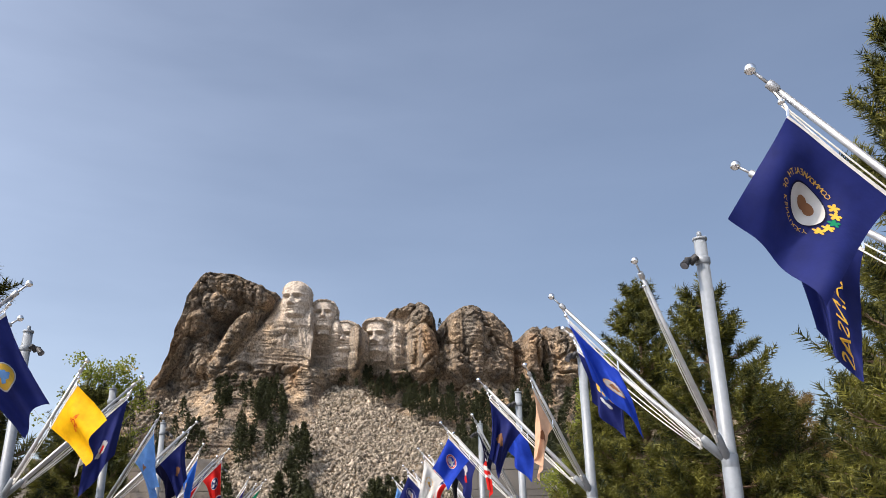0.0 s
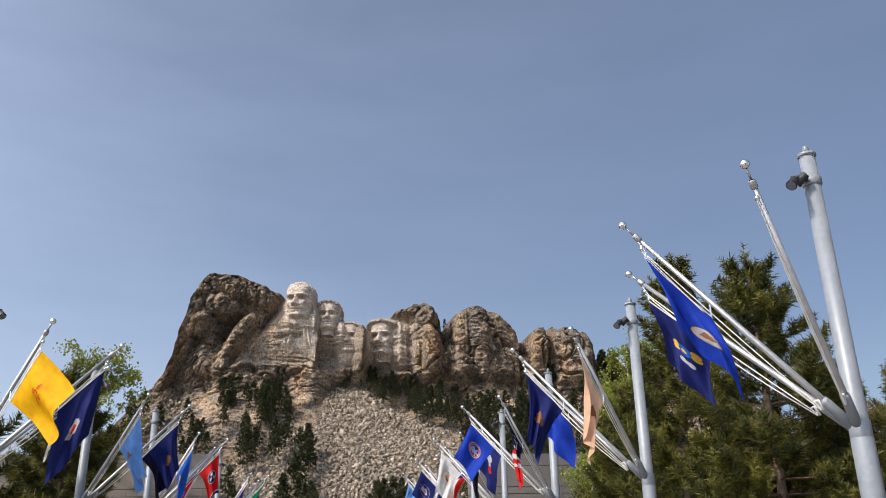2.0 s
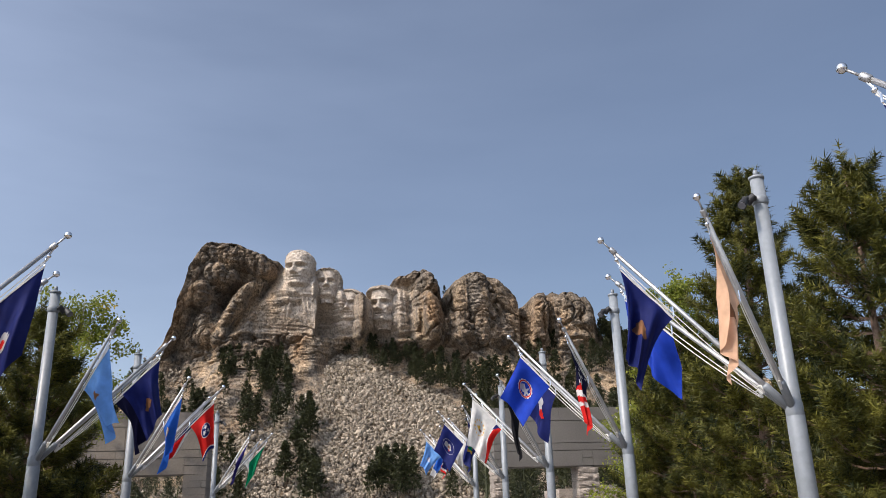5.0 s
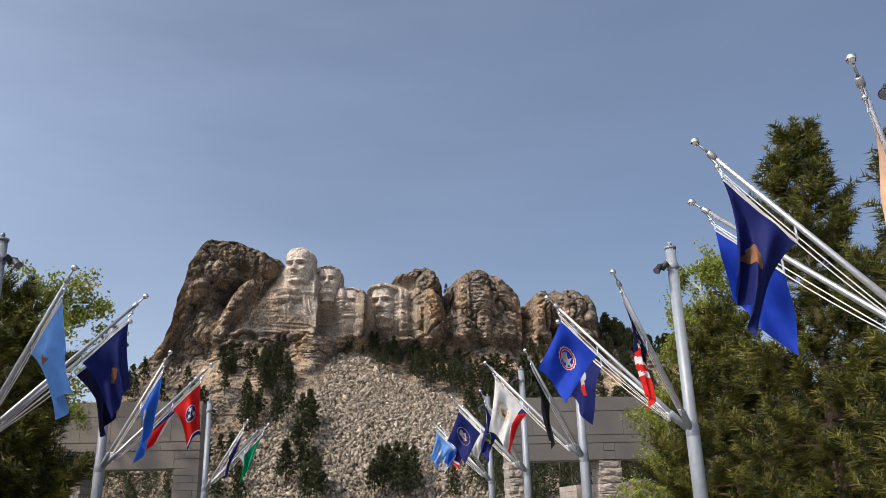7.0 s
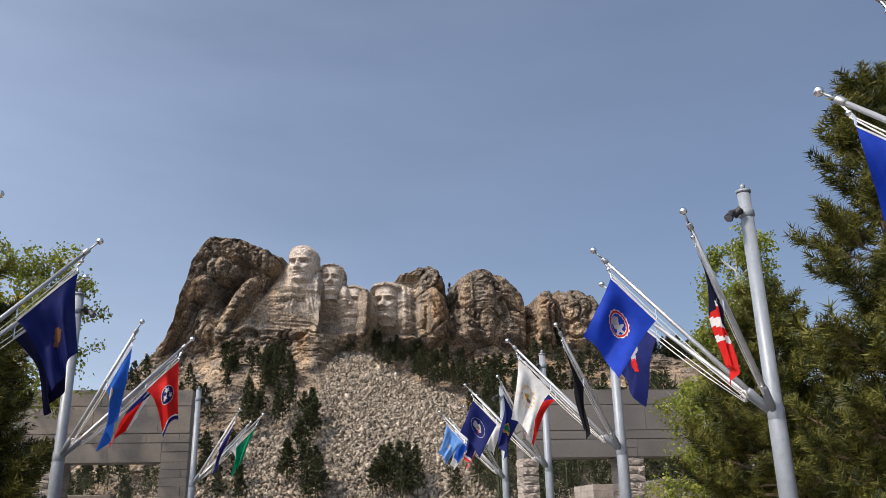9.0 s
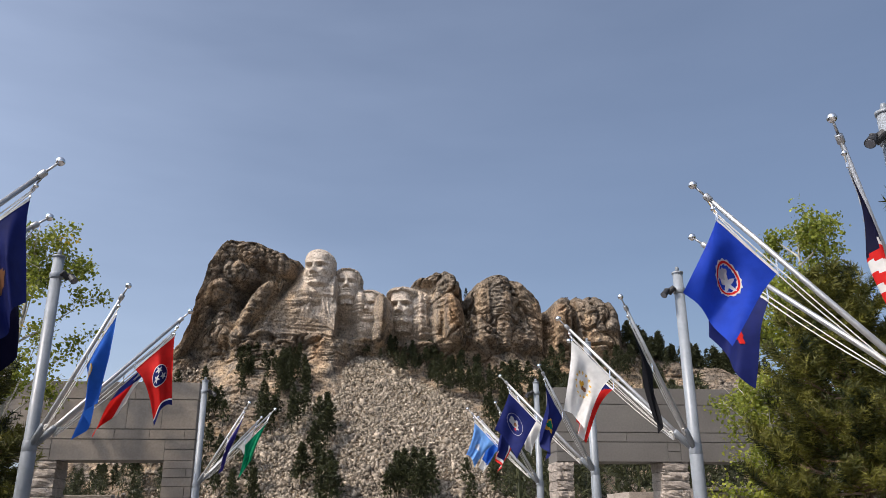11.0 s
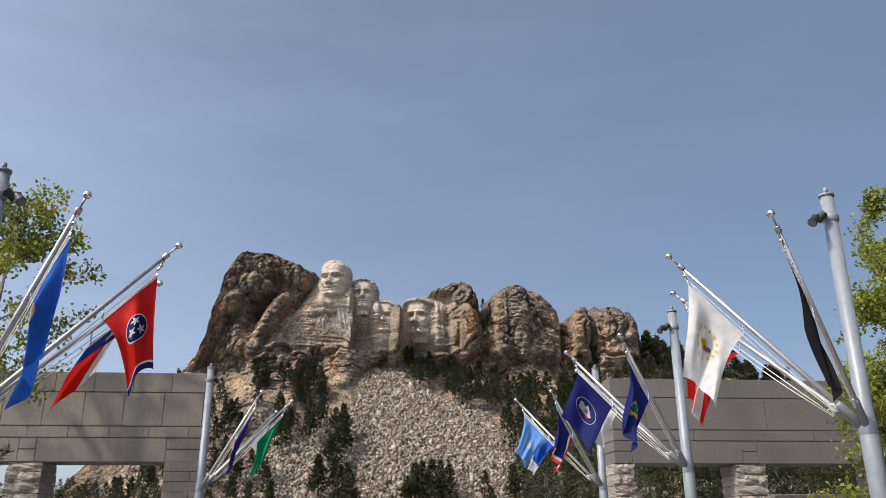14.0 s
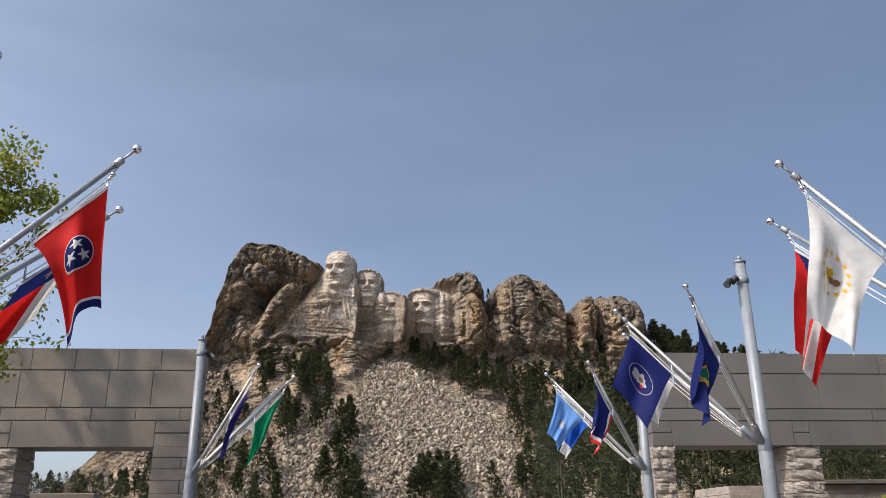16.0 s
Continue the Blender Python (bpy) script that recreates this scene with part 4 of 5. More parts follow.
for off in (-0.036, -0.012, 0.012, 0.036):
    far = 0.19 if abs(off) < 0.02 else 0.155
    for sg in (1, -1):
        f.patch("ray", 0.5 + sg * 0.09, 0.5 + (off - 0.006) / 1.55, 0.5 + sg * far, 0.5 + (off + 0.006) / 1.55, C["red"], n=4, m=1)
        f.patch("ray", 0.5 + off - 0.006, 0.5 + sg * 0.09 / 1.55, 0.5 + off + 0.006, 0.5 + sg * far / 1.55, C["red"], n=1, m=4)
f = Flag(L("a"), 1, "center", "navy", "navy flag with a coat of arms and two supporters", (0.02, 0.05), 0.15, 0.5, 1.2, 0.1, 2.0, 0.82, lean=-0.1)
f.shape("coat_of_arms", 0.5, 0.55, 0.2, C["silver"], blob)
f.shape("shield", 0.5, 0.55, 0.09, C["red"], blob, raise_by=0.009)
f = Flag(L("a"), 1, "far", "red", "red and white flag with a dark hoist, in loose folds", (-0.3, 0.05), 0.3, 0.5, 1.4, 0.08, 0.7, 0.62, lean=0.0, mats=[C["ink"], C["red"], C["white"]], panels=lambda u, v: 0 if v < 0.3 else (1 if u < 0.5 else 2))
f = Flag(L("b"), 1, "near", "sky", "sky-blue flag with a brown shield", (0.15, 0.05), 0.42, 0.6, 1.2, 0.09, 0.4, 0.85)
f.shape("shield", 0.5, 0.5, 0.16, C["brown"], blob)
f = Flag(L("b"), 1, "center", "navy", "dark navy flag with a dim gold coat of arms", (0.02, 0.05), 0.35, 0.5, 1.3, 0.1, 1.4, 0.72)
f.shape("coat_of_arms", 0.5, 0.55, 0.18, C["brown"], blob)
f = Flag(L("b"), 1, "far", "ink", "very dark blue flag hanging behind another", (0.0, 0.0), 0.4, 0.5, 1.3, 0.1, 2.4, 0.8)
f = Flag(L("c"), 1, "near", "azure", "azure-blue flag with a round seal, hanging in a long fold", (0.0, 0.02), 0.3, 0.35, 1.2, 0.08, 0.8, 0.92, lean=-0.15)
seal(f, 0.5, 0.5, 0.17, "silver", "gold", "brown")
f = Flag(L("c"), 1, "center", "red", "red flag with three white stars on a blue disc", (0.0, 0.0), 0.34, 0.2, 1.0, 0.1, 0.3, 0.82, hoist=0.82, lean=0.12, mats=[C["red"], C["white"], C["navy"]], panels=lambda u, v: 2 if v > 0.93 else (1 if v > 0.9 else 0))
f.shape("disc_rim", 0.5, 0.47, 0.27, C["white"])
f.shape("disc", 0.5, 0.47, 0.245, C["navy"], raise_by=0.009)
for k in range(3):
    th = 2 * math.pi * k / 3 + 0.5
    f.shape("star", 0.5 + 0.12 * math.cos(th), 0.47 + 0.12 * math.sin(th) / 1.55, 0.10, C["white"], star, raise_by=0.012)
f = Flag(L("c"), 1, "far", "red", "red and white flag with a blue hoist panel", (-0.5, 0.0), 0.2, 0.5, 1.1, 0.08, 1.2, 0.75, lean=0.0, mats=[C["navy"], C["white"], C["red"]], panels=lambda u, v: 0 if v < 0.32 else (1 if u < 0.5 else 2))
f.shape("star", 0.5, 0.16, 0.14, C["white"], star)
f = Flag(L("e"), 1, "near", "violet", "dark violet-blue flag with a white band, wound along its arm", (-0.2, 0.02), 0.6, 0.5, 1.2, 0.06, 0.4, 0.85, lean=-0.15)
f.shape("emblem", 0.5, 0.6, 0.15, C["white"], blob)
f = Flag(L("e"), 1, "center", "green", "green flag hanging in a narrow fold", (-0.1, 0.02), 0.35, 0.5, 1.3, 0.08, 1.8, 0.8, lean=-0.15)
f = Flag(L("e"), 1, "far", "white", "white flag with a dim emblem, hanging limp", (-0.15, 0.02), 0.7, 0.5, 1.3, 0.07, 0.8, 0.5)
f.shape("emblem", 0.5, 0.5, 0.17, C["azure"], blob)

# ---- granite gateway walls across the end of the avenue ----
WALL_Y, WALL_T = 41.0, 1.25
COURSES = ((5.49, 6.07, 1.11, 0.35), (4.51, 5.47, 1.13, 0.8), (4.18, 4.49, 1.13, 0.1))


def block(x0, x1, z0, z1, parent, y0=None, y1=None, bevel=0.006):
    y0 = WALL_Y if y0 is None else y0
    y1 = WALL_Y + WALL_T if y1 is None else y1
    # blocks at positive x take the granite with shade in its colour
    return part("stone_block", box_bm(x0 + 0.006, y0, z0 + 0.006, x1 - 0.006, y1, z1 - 0.006, bevel), BLOCK if x1 < 0 else SHADED_BLOCK, parent)


def rough_stone(x0, x1, z0, z1, parent, seed):
    """A split-faced stone: a block whose visible faces swell unevenly."""
    bm = bmesh.new()
    bmesh.ops.create_cube(bm, size=1)
    bmesh.ops.subdivide_edges(bm, edges=bm.edges[:], cuts=5, use_grid_fill=True)
    w, d, h = x1 - x0, WALL_T - 0.1, z1 - z0
    for v in bm.verts:
        p = v.co.copy()
        rim = (0.5 - abs(p.x)) * (0.5 - abs(p.z)) * 4
        q = Vector((p.x * w * 4 + seed * 3.7, p.y * 3, p.z * h * 5))
        k = noise.noise(q * 1.1)
        k2 = noise.noise(q * 2.7)
        v.co = Vector((p.x * w, p.y * d, p.z * h))
        if abs(p.y) > 0.49:
            v.co.y += (1 if p.y > 0 else -1) * (min(rim, 0.4) * 0.15 + 0.05 * k + 0.05 * k2)
        if abs(p.x) > 0.49:
            v.co.x += (1 if p.x > 0 else -1) * (0.025 + 0.02 * k + 0.03 * k2)
    bmesh.ops.translate(bm, verts=bm.verts[:], vec=((x0 + x1) / 2, WALL_Y + WALL_T / 2, (z0 + z1) / 2))
    return part("split_stone", bm, ROUGHSTONE, parent)


def pier(x0, x1, parent, rough, seed):
    rng = random.Random(seed)
    core = part("pier_core", box_bm(x0 + 0.05, WALL_Y + 0.06, 0, x1 - 0.05, WALL_Y + WALL_T - 0.06, 3.5), MORTAR, parent)
    core["label"] = "dark recessed joints of the pier"
    z, k = 3.5, 0
    while z > 0.05:
        h = min(z, 0.29 + rng.uniform(-0.03, 0.05))
        if rough:
            cut = x0 + (x1 - x0) * (0.0 if k % 2 == 0 else rng.choice((0.55, 0.7, 0.35)))
            if cut > x0:
                rough_stone(x0, cut - 0.01, z - h + 0.008, z - 0.008, parent, rng.random() * 50)
                rough_stone(cut + 0.01, x1, z - h + 0.008, z - 0.008, parent, rng.random() * 50)
            else:
                rough_stone(x0, x1, z - h + 0.008, z - 0.008, parent, rng.random() * 50)
        else:
            cut = x0 + (x1 - x0) * (0.78 if k % 2 else 1.0)
            block(x0, cut, z - h, z, parent)
            if cut < x1:
                block(cut, x1, z - h, z, parent)
        z -= h
        k += 1


def gateway(name, x0, x1, piers, joints, label):
    """A long granite lintel wall on piers. piers: (from, to, rough)."""
    wall = thing(name, (0, 0, 0), label, "wall", kind="structure")
    part("wall_core", box_bm(x0 + 0.03, WALL_Y + 0.03, 3.52, x1 - 0.03, WALL_Y + WALL_T - 0.03, 6.05), MORTAR, wall, "dark recessed joints")
    seed = 0
    for z0, z1, w, off in COURSES:
        if joints > 1:
            w, off = w * joints, off * joints
        x = x0 - off * w
        while x < x1:
            a, b = max(x, x0), min(x + w, x1)
            if b - a > 0.05:
                block(a, b, z0, z1, wall)
            x += w
    # lintel slabs between the piers and two small blocks above each pier
    edges = sorted(piers)
    stops = []
    for a, b, _ in edges:
        c = (a + b) / 2
        if a <= x0 + 0.02 or b >= x1 - 0.02:
            stops.append((a, b))
        else:
            stops.append((c - 0.24, c + 0.24))
    for a, b in stops:
        block(a, b, 3.5, 3.84, wall)
        block(a, b, 3.86, 4.16, wall)
    for (a, b), (c, d) in zip(stops, stops[1:]):
        block(b, c, 3.5, 4.16, wall)
    for a, b, rough in edges:
        seed += 1
        pier(a, b, wall, rough, seed + int(abs(x0)))
    return wall


gateway("wall_west", -27.0, -7.55, [(-27.0, -26.0, True), (-22.6, -21.7, True), (-17.7, -16.8, True), (-12.8, -11.9, True), (-8.5, -7.55, False)], 1.0, "tan granite gateway wall of sawn blocks on stone piers")
gateway("wall_east", 4.7, 24.0, [(4.7, 5.25, True), (8.5, 9.38, True), (13.0, 13.9, True), (17.5, 18.4, True), (23.0, 24.0, True)], 3.4, "grey granite gateway wall of shade-darkened long sawn blocks on split-stone piers")

# low pale walls and a kiosk beyond the gateway
low = part("low_wall", box_bm(-16.0, 45.0, 0, -11.1, 45.5, 2.55, 0.02), BLOCK)
tagged(low, "low pale granite wall beyond the gateway opening", "wall", kind="structure")
kiosk = thing("kiosk", (10.1, 47.6, 0), "low pale stone building with a dark flat roof beyond the gateway", "building")
for k in range(10):
    part("stone_course", box_bm(-1.2 - 0.004 * (k % 2), -1.5, k * 0.27, 12, 1.5, k * 0.27 + 0.262, 0.008), ROUGHSTONE, kiosk)
part("roof", box_bm(1.9, -1.7, 2.72, 12.2, 1.7, 2.86, 0.02), MORTAR, kiosk)
gl = thing("globe_lamp", (10.9, 46.6, 2.7), "small white globe lamp on the kiosk wall", "lamp")
tube_part("stem", [(0, 0, 0), (0, 0, 0.45)], [0.04, 0.035], BLACKMETAL, gl)
bm = bmesh.new()
bmesh.ops.create_uvsphere(bm, u_segments=16, v_segments=10, radius=0.2)
bmesh.ops.translate(bm, verts=bm.verts[:], vec=(0, 0, 0.6))
part("globe", bm, ROPE, gl, smooth=True)

# ---- trees ----


def cluster_mesh(centers, axes, size, blades, rng, width=0.09):
    """Sprays of narrow blades around each centre, leaning along the axis there."""
    n = len(centers)
    d = rng.normal(0, 1, (n, blades, 3))
    d /= np.linalg.norm(d, axis=2, keepdims=True)
    d = d + axes[:, None] * 0.9
    d /= np.linalg.norm(d, axis=2, keepdims=True)
    ln = size[:, None, None] * rng.uniform(0.6, 1.15, (n, blades, 1))
    o = rng.normal(0, 1, (n, blades, 3))
    o = np.cross(d, o)
    o /= np.linalg.norm(o, axis=2, keepdims=True) + 1e-9
    c = centers[:, None] + rng.normal(0, 0.12, (n, blades, 3)) * size[:, None, None]
    wd = size[:, None, None] * width
    v = np.stack([c - o * wd, c + o * wd, c + d * ln], 2).reshape(-1, 3)
    f = np.arange(len(v)).reshape(-1, 3)
    return v, f


def tuft_mesh(centers, axes, size, blades, rng, width):
    """Bottle-brush tufts: needles standing off a short shoot, each tuft with one random value."""
    n = len(centers)
    along = rng.uniform(0, 1, (n, blades, 1))
    o = np.cross(axes[:, None], rng.normal(0, 1, (n, blades, 3)))
    o /= np.linalg.norm(o, axis=2, keepdims=True) + 1e-9
    d = axes[:, None] * rng.uniform(0.35, 1.1, (n, blades, 1)) + o
    d /= np.linalg.norm(d, axis=2, keepdims=True)
    s = size[:, None, None]
    c = centers[:, None] + axes[:, None] * (along - 0.35) * s * 1.1
    ln = s * rng.uniform(0.45, 0.75, (n, blades, 1)) * (1.1 - 0.45 * along)
    w = np.cross(d, rng.normal(0, 1, (n, blades, 3)))
    w /= np.linalg.norm(w, axis=2, keepdims=True) + 1e-9
    v = np.stack([c - w * s * width, c + w * s * width, c + d * ln], 2).reshape(-1, 3)
    tone = np.repeat(rng.random(n), blades * 3)
    return v, np.arange(len(v)).reshape(-1, 3), tone


def pine(place, height, radius, seed, low=0.08, blades=32, material=None, label="", size=0.4, name="pine_tree", thick=1.45):
    """A pine: tapered trunk, whorls of limbs, side twigs that turn up, each ending in a brush of needles."""
    rng = np.random.default_rng(seed)
    tree = thing(name, place, label or "dark green pine with dense needle tufts", "tree")
    lean = rng.normal(0, 0.015, 2)
    hs = np.linspace(0, 1, 9)
    tube_part("trunk", [(lean[0] * height * h, lean[1] * height * h, height * 0.97 * h) for h in hs], [max(0.015, 0.017 * height * (1 - h) ** 0.8) for h in hs], BARK, tree, seg=10)
    V, F, nb, cen, axs, szs = [], [], 0, [], [], []

    def stick(pts, radii):
        nonlocal nb
        v, f = tube(pts, radii, 3)
        F.extend(tuple(i + nb for i in q) for q in f)
        V.extend(v)
        nb += len(v)

    z = low
    while z < 0.96:
        k = rng.integers(4, 7)
        a0 = rng.uniform(0, 6.28)
        env = radius * (1 - z) ** 0.8 * min(1, 0.5 + z * 2.2)
        for j in range(k):
            a = a0 + 6.28 * j / k + rng.normal(0, 0.3)
            ln = max(0.3, env * rng.uniform(0.55, 1.2))
            rise = rng.uniform(0.1, 0.35) + 0.55 * z
            base = np.array([lean[0] * height * z, lean[1] * height * z, height * z])
            d = np.array([math.cos(a), math.sin(a), 0.0])
            sidev = np.array([-d[1], d[0], 0])
            up = np.array([0, 0, 1.0])

            def limb(t):
                return base + d * ln * t + up * ln * (rise * t * t - 0.12 * t)

            stick([limb(t) for t in (0, 0.35, 0.7, 1)], [0.011 * ln + 0.01, 0.009 * ln + 0.007, 0.005 * ln + 0.005, 0.004])
            for t in np.concatenate([rng.uniform(0.28, 0.98, int((2.5 + 6.5 * ln) * thick)), [1.0]]):
                b = limb(t)
                out = d * rng.uniform(0.5, 1.0) + sidev * rng.normal(0, 0.75) * (1.2 - 0.7 * t) + up * rng.uniform(0.15, 0.95)
                out /= np.linalg.norm(out)
                tw = (0.12 + 0.34 * ln * (1.15 - t)) * rng.uniform(0.5, 1.2)
                e = b + out * tw
                if tw > 0.25:
                    stick([b, e], [0.008, 0.004])
                ax = out + up * 0.45
                cen.append(e)
                axs.append(ax / np.linalg.norm(ax))
                szs.append(rng.uniform(0.75, 1.2))
                if tw > 0.45:
                    cen.append(b + out * tw * 0.5 + rng.normal(0, 0.05, 3))
                    axs.append(axs[-1])
                    szs.append(rng.uniform(0.6, 0.95))
        z += rng.uniform(0.03, 0.052) * (1.0 if height > 6 else 1.4)
    for q in (0.94, 0.97, 1.0):
        cen.append(np.array([lean[0] * height, lean[1] * height, height * q]))
        axs.append(np.array([0, 0, 1.0]))
        szs.append(1.0)
    mesh_object("branchwork", V, F, BARK, tree)["kind"] = "stuff"
    v, f, tone = tuft_mesh(np.array(cen), np.array(axs), np.array(szs) * size, blades, rng, 0.034)
    me = fast_mesh("crown", v, f, material or NEEDLES)
    at = me.attributes.new("tuft", "FLOAT", "POINT")
    at.data.foreach_set("value", tone.astype(np.float32))
    ob = new("crown", me)
    ob.parent = tree
    return tree


def aspen(place, height, radius, seed, leaves=5200, gold=0.06, low=0.25, label="", leaf=0.085):
    """A slender broadleaf tree: pale trunk, rising limbs and twigs, loose clumps of small leaves with gaps."""
    rng = np.random.default_rng(seed)
    tree = thing("aspen_tree", place, label or "slender aspen with loose yellow-green leaves", "tree")
    hs = np.linspace(0, 1, 8)
    bend = rng.normal(0, 0.03, (8, 2)).cumsum(0) * height * 0.25
    tr = np.stack([bend[:, 0] * hs, bend[:, 1] * hs, hs * height * 0.96], 1)
    tube_part("trunk", tr, [max(0.012, 0.016 * height * (1 - h) ** 0.9) for h in hs], ASPENBARK, tree)
    V, F, nb, ends = [], [], 0, []
    for k in range(34):
        h = rng.uniform(low, 0.95)
        base = np.array([np.interp(h, hs, tr[:, 0]), np.interp(h, hs, tr[:, 1]), h * height * 0.96])
        a = rng.uniform(0, 6.28)
        ln = radius * rng.uniform(0.5, 1.15) * (1 - 0.72 * max(0, h - 0.35) / 0.65)
        d = np.array([math.cos(a), math.sin(a), rng.uniform(0.45, 1.1)])
        pts = [base + d * ln * t + np.array([0, 0, 0.12 * ln * t * t]) for t in (0, 0.4, 0.75, 1)]
        v, f = tube(pts, [0.035, 0.024, 0.013, 0.006], 5)
        F += [tuple(i + nb for i in q) for q in f]
        V += v
        nb += len(v)
        for j in range(7):
            t = rng.uniform(0.3, 1.0)
            b = base + d * ln * t + np.array([0, 0, 0.12 * ln * t * t])
            e = b + rng.normal(0, 1, 3) * np.array([0.32, 0.32, 0.26]) * (0.5 + radius * 0.22)
            v, f = tube([b, (b + e) / 2 + np.array([0, 0, 0.05]), e], [0.009, 0.006, 0.003], 3)
            F += [tuple(i + nb for i in q) for q in f]
            V += v
            nb += len(v)
            ends.append((b, e))
    mesh_object("branchwork", V, F, ASPENBARK, tree)["kind"] = "stuff"
    ends = np.array(ends)
    who = rng.integers(0, len(ends), leaves)
    t = rng.uniform(0.35, 1.15, leaves)[:, None]
    c = ends[who, 0] * (1 - t) + ends[who, 1] * t + rng.normal(0, 0.13, (leaves, 3))
    n = rng.normal(0, 1, (leaves, 3))
    n /= np.linalg.norm(n, axis=1, keepdims=True)
    a = np.cross(n, rng.normal(0, 1, (leaves, 3)))
    a /= np.linalg.norm(a, axis=1, keepdims=True)
    b = np.cross(n, a)
    s = leaf * rng.uniform(0.7, 1.25, (leaves, 1))
    quad = np.stack([c - a * s * 0.75, c - b * s * 0.55 + n * s * 0.1, c + a * s * 0.8, c + b * s * 0.55 + n * s * 0.1], 1)
    isgold = (vnoise(ends[who, 1] * 0.8, seed) > 0.72 - gold * 5) & (rng.random(leaves) < 0.8)
    for nm, mk, mt in (("crown", ~isgold, ASPENLEAF), ("turned_leaves", isgold, ASPENGOLD)):
        q = quad[mk].reshape(-1, 3)
        if len(q):
            ob = new(nm, fast_mesh(nm, q, np.arange(len(q)).reshape(-1, 4), mt))
            ob.parent = tree
    return tree


# beside the posts at positive x
pine((8.2, 24.4, 0), 10.1, 2.7, 3, thick=2.1)
pine((9.0, 20.4, 0), 8.9, 3.0, 5, thick=2.1)
pine((8.4, 9.6, 0), 11.2, 3.1, 7, thick=1.5)
pine((13.0, 17.5, 0), 8.6, 3.2, 9)
pine((9.2, 30.6, 0), 7.5, 3.0, 11, thick=2.3)
pine((14.6, 26.2, 0), 6.8, 2.6, 13, material=NEEDLES_BROWN, label="browning pine with thin rusty needles", blades=22)
pine((19.5, 29.0, 0), 8.0, 3.2, 15, blades=22)
pine((16.0, 22.0, 0), 6.2, 3.0, 17, blades=22)
pine((12.3, 23.0, 0), 6.4, 3.0, 18, blades=22)
pine((11.8, 15.0, 0), 5.6, 2.6, 19)
pine((13.0, 29.5, 0), 7.0, 3.0, 20, blades=22)
aspen((10.7, 33.9, 0), 10.3, 2.5, 21, leaves=22000, gold=-0.1, low=0.12, leaf=0.072)
aspen((8.3, 33.2, 0), 5.2, 1.9, 23, leaves=9500, gold=-0.1, low=0.08, leaf=0.066)
# beside the posts at negative x
aspen((-12.3, 37.0, 0), 10.5, 3.0, 31, leaves=10500, gold=0.05, low=0.3, leaf=0.08)
# two sparse tall pines out of view, added to cast dappled shadow on wall_west
pine((-19.8, 35.3, 0), 22.5, 2.6, 33, low=0.52, thick=0.19, blades=46, size=0.55)
pine((-20.8, 37.2, 0), 17.5, 2.6, 34, low=0.5, thick=0.1, blades=46, size=0.55)
pine((-9.9, 27.2, 0), 7.2, 2.6, 35, thick=2.1)
pine((-11.7, 32.5, 0), 6.6, 2.3, 38)
pine((-10.4, 16.6, 0), 9.4, 2.9, 37, thick=1.8)
pine((-11.7, 22.0, 0), 7.6, 2.8, 39, thick=1.8, blades=30)


def pine_wood(name, spots, label, seed, blades=7, k=105, spray=0.115, width=0.2):
    """Distant pines, one sheet of foliage: each a tapering stack of ragged sprays on a trunk."""
    rng = np.random.default_rng(seed)
    cen, axs, sz, tv, tf = [], [], [], [], []
    for x, y, z, h in spots:
        t = rng.uniform(0.06, 1, k) ** 0.85
        lop = rng.normal(0, 0.02, 2) * h
        rad = h * 0.33 * (1 - t) ** 0.66 * rng.uniform(0.3, 1.15, k) * (0.8 + 0.3 * np.sin(t * 34 + x))
        a = rng.uniform(0, 6.28, k)
        d = np.stack([np.cos(a), np.sin(a), np.zeros(k)], 1)
        cen.append(np.array([x, y, z]) + d * rad[:, None] + np.stack([lop[0] * t, lop[1] * t, t * h], 1))
        ax = d + np.array([0, 0, 0.5])
        axs.append(ax / np.linalg.norm(ax, axis=1, keepdims=True))
        sz.append(np.full(k, h * spray) * rng.uniform(0.6, 1.2, k))
        b = len(tv)
        r = h * 0.018
        tv += [(x - r, y - r, z - 1), (x + r, y - r, z - 1), (x, y + r, z - 1), (x, y, z + h * 0.95)]
        tf += [(b, b + 1, b + 3), (b + 1, b + 2, b + 3), (b + 2, b, b + 3)]
    v, f = cluster_mesh(np.concatenate(cen), np.concatenate(axs), np.concatenate(sz), blades, rng, width)
    me = fast_mesh(name, np.concatenate([np.array(tv), v]), np.concatenate([np.array(tf), f + len(tv)]), FARNEEDLES)
    return tagged(new(name, me), label, "trees", kind="stuff")


def ridge_at(x):
    return float(np.interp(x, RIDGE_X, RIDGE_Z))


rng = np.random.default_rng(12)
spots = []
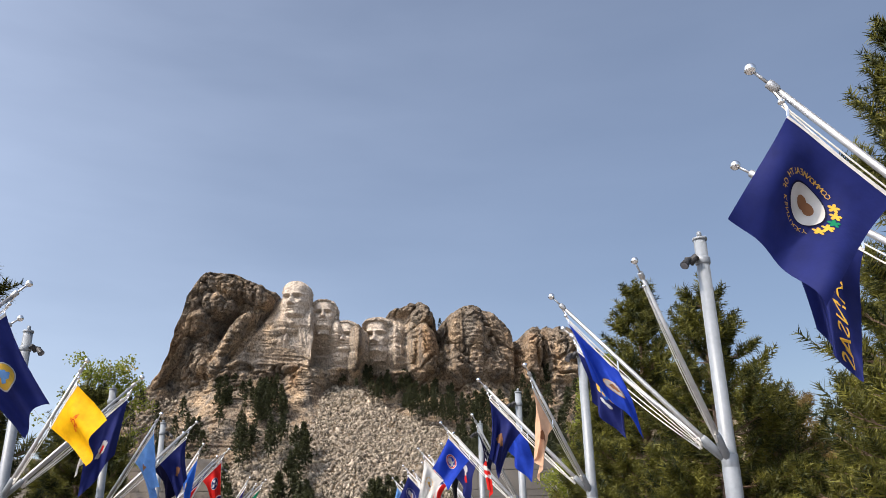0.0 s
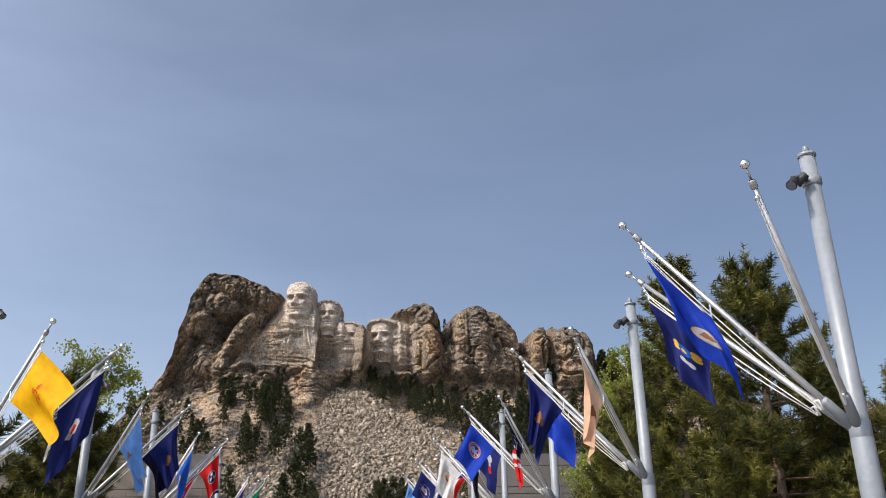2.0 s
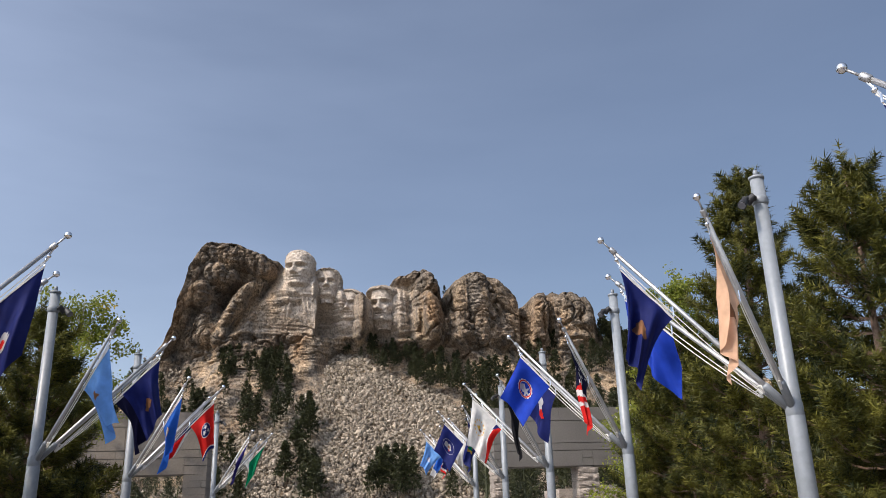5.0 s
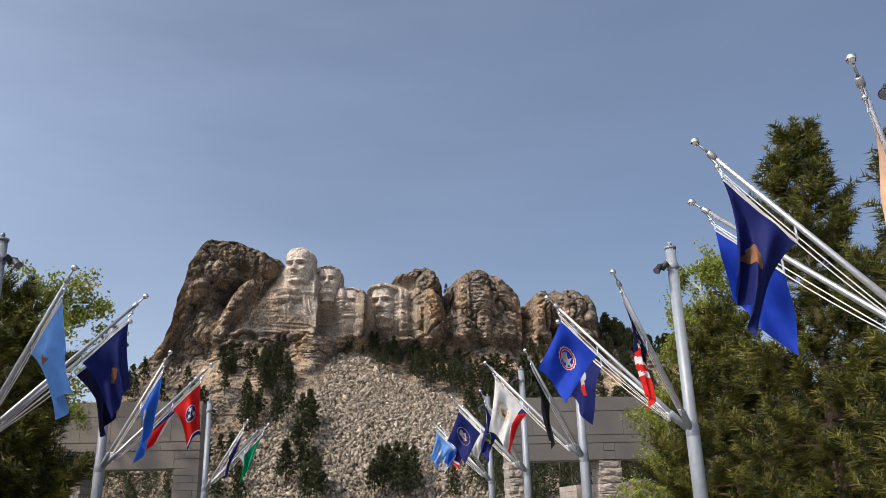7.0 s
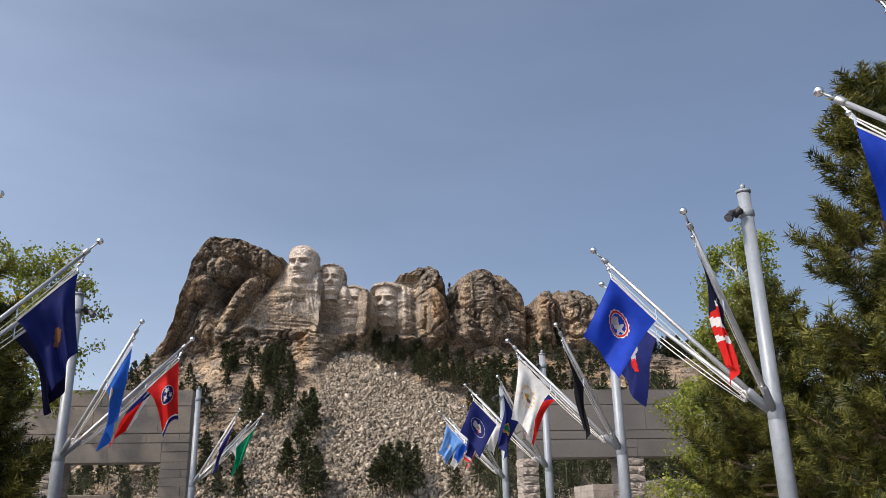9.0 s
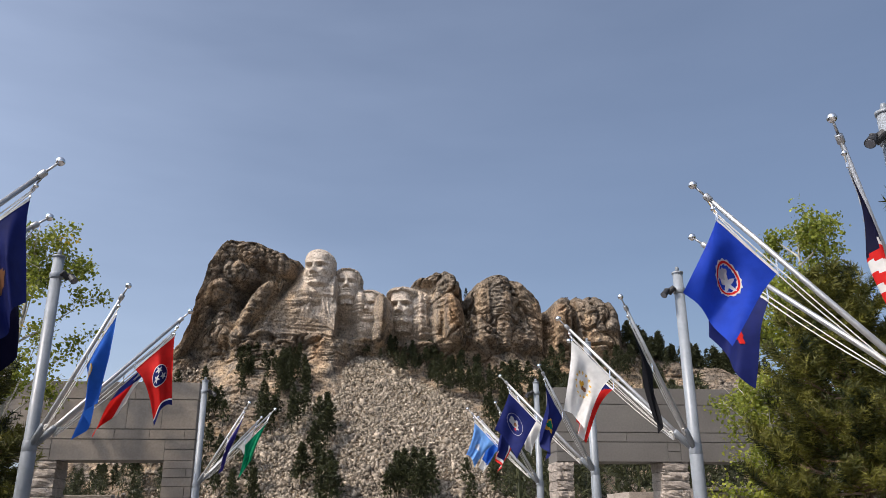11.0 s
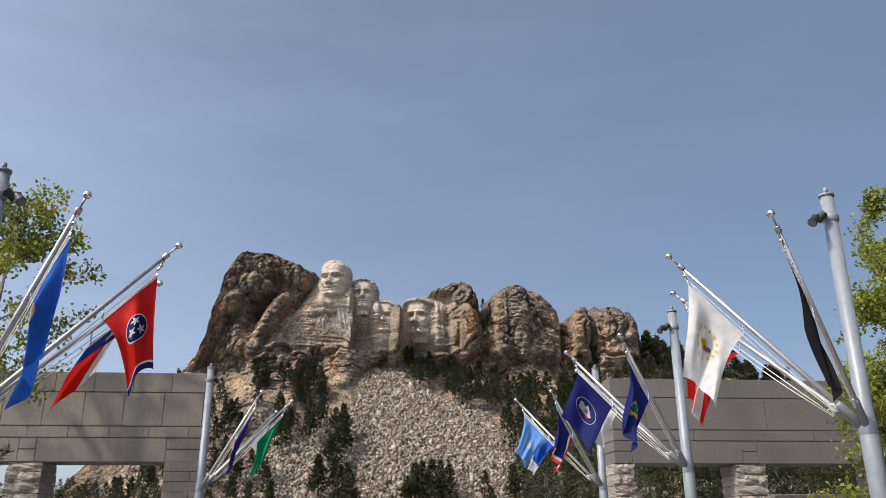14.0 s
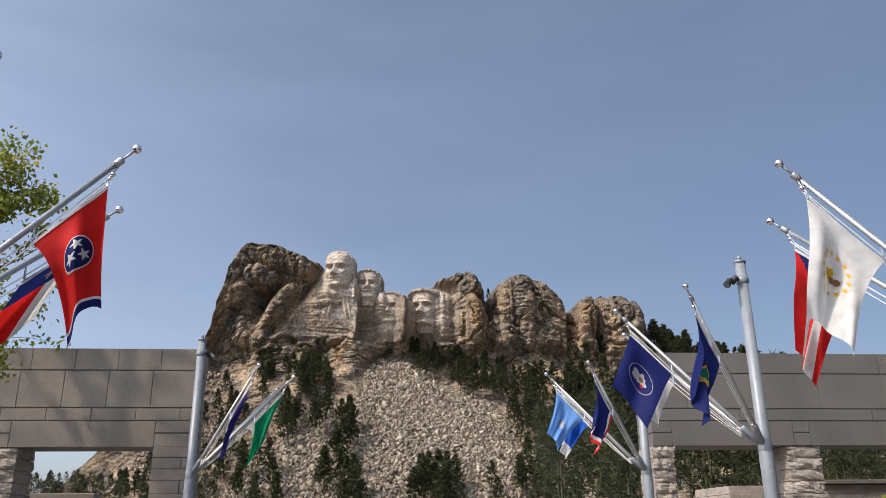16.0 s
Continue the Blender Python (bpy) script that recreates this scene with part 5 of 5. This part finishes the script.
# along the foot of the cliff, either side of the boulder slope
for x0, x1, z0, z1, count, h0, h1 in ((-64, -30, 70, 84, 34, 7, 11), (-40, -24, 64, 78, 18, 8, 11), (-46, -34, 40, 66, 12, 9, 12), (-32, -24, 40, 58, 5, 9, 13), (-20, -13, 22, 50, 9, 10, 14), (2, 12, 86, 92, 8, 5, 8), (15, 44, 74, 92, 30, 6, 10), (36, 70, 62, 80, 42, 7, 11), (60, 112, 26, 72, 120, 7, 13), (-72, -56, 20, 62, 16, 8, 12), (10, 36, 10, 22, 16, 10, 15), (-24, -8, 8, 22, 8, 11, 16), (44, 62, 8, 20, 6, 9, 13), (-58, -40, 8, 30, 10, 9, 13), (62, 104, 8, 40, 40, 9, 15), (92, 170, 20, 92, 90, 8, 14), (-105, -72, 10, 70, 26, 8, 13)):
    for _ in range(count):
        x, z = rng.uniform(x0, x1), rng.uniform(z0, z1)
        if float(talus_inside(np.float64(x), np.float64(z))) > (6 if x < 0 else 2) and z0 > 25 and not (-36 < x < -12 and z < 60):
            continue
        spots.append((x, float(slope_y(np.float64(z))) - 4.5, z, rng.uniform(h0, h1)))
pine_wood("mountain_pines", spots, "dark pines scattered over the mountain's foot and ledges", 5)
spots = []
for _ in range(70):
    x = rng.uniform(150, 235)
    spots.append((x, FACE_Y + rng.uniform(-4, 6), ridge_at(x) - 3, rng.uniform(9, 17)))
for x in (60.5, 99, 101, 47):
    spots.append((x, FACE_Y + 6, ridge_at(x) - 1, rng.uniform(3, 6)))
pine_wood("ridge_pines", spots, "dark pines along the ridge line", 6)

# wooded hills seen through the gateway
spots = []
for _ in range(130):
    y = rng.uniform(150, 420)
    x = rng.uniform(-210, -40) * y / 250 - 6
    spots.append((x, y, (y - 150) * 0.075, rng.uniform(7, 10)))
for _ in range(140):
    y = rng.uniform(60, 150)
    x = rng.uniform(14, 95) * y / 100
    spots.append((x, y, max(0.0, (y - 70) * 0.14), rng.uniform(7, 11)))
for _ in range(16):
    y = rng.uniform(75, 110)
    spots.append((rng.uniform(-26, -14) * y / 80, y, 0, rng.uniform(3.5, 5.5)))
pine_wood("valley_pines", spots, "dense dark pine wood beyond the gateway", 7, 8, 160, 0.078, 0.08)
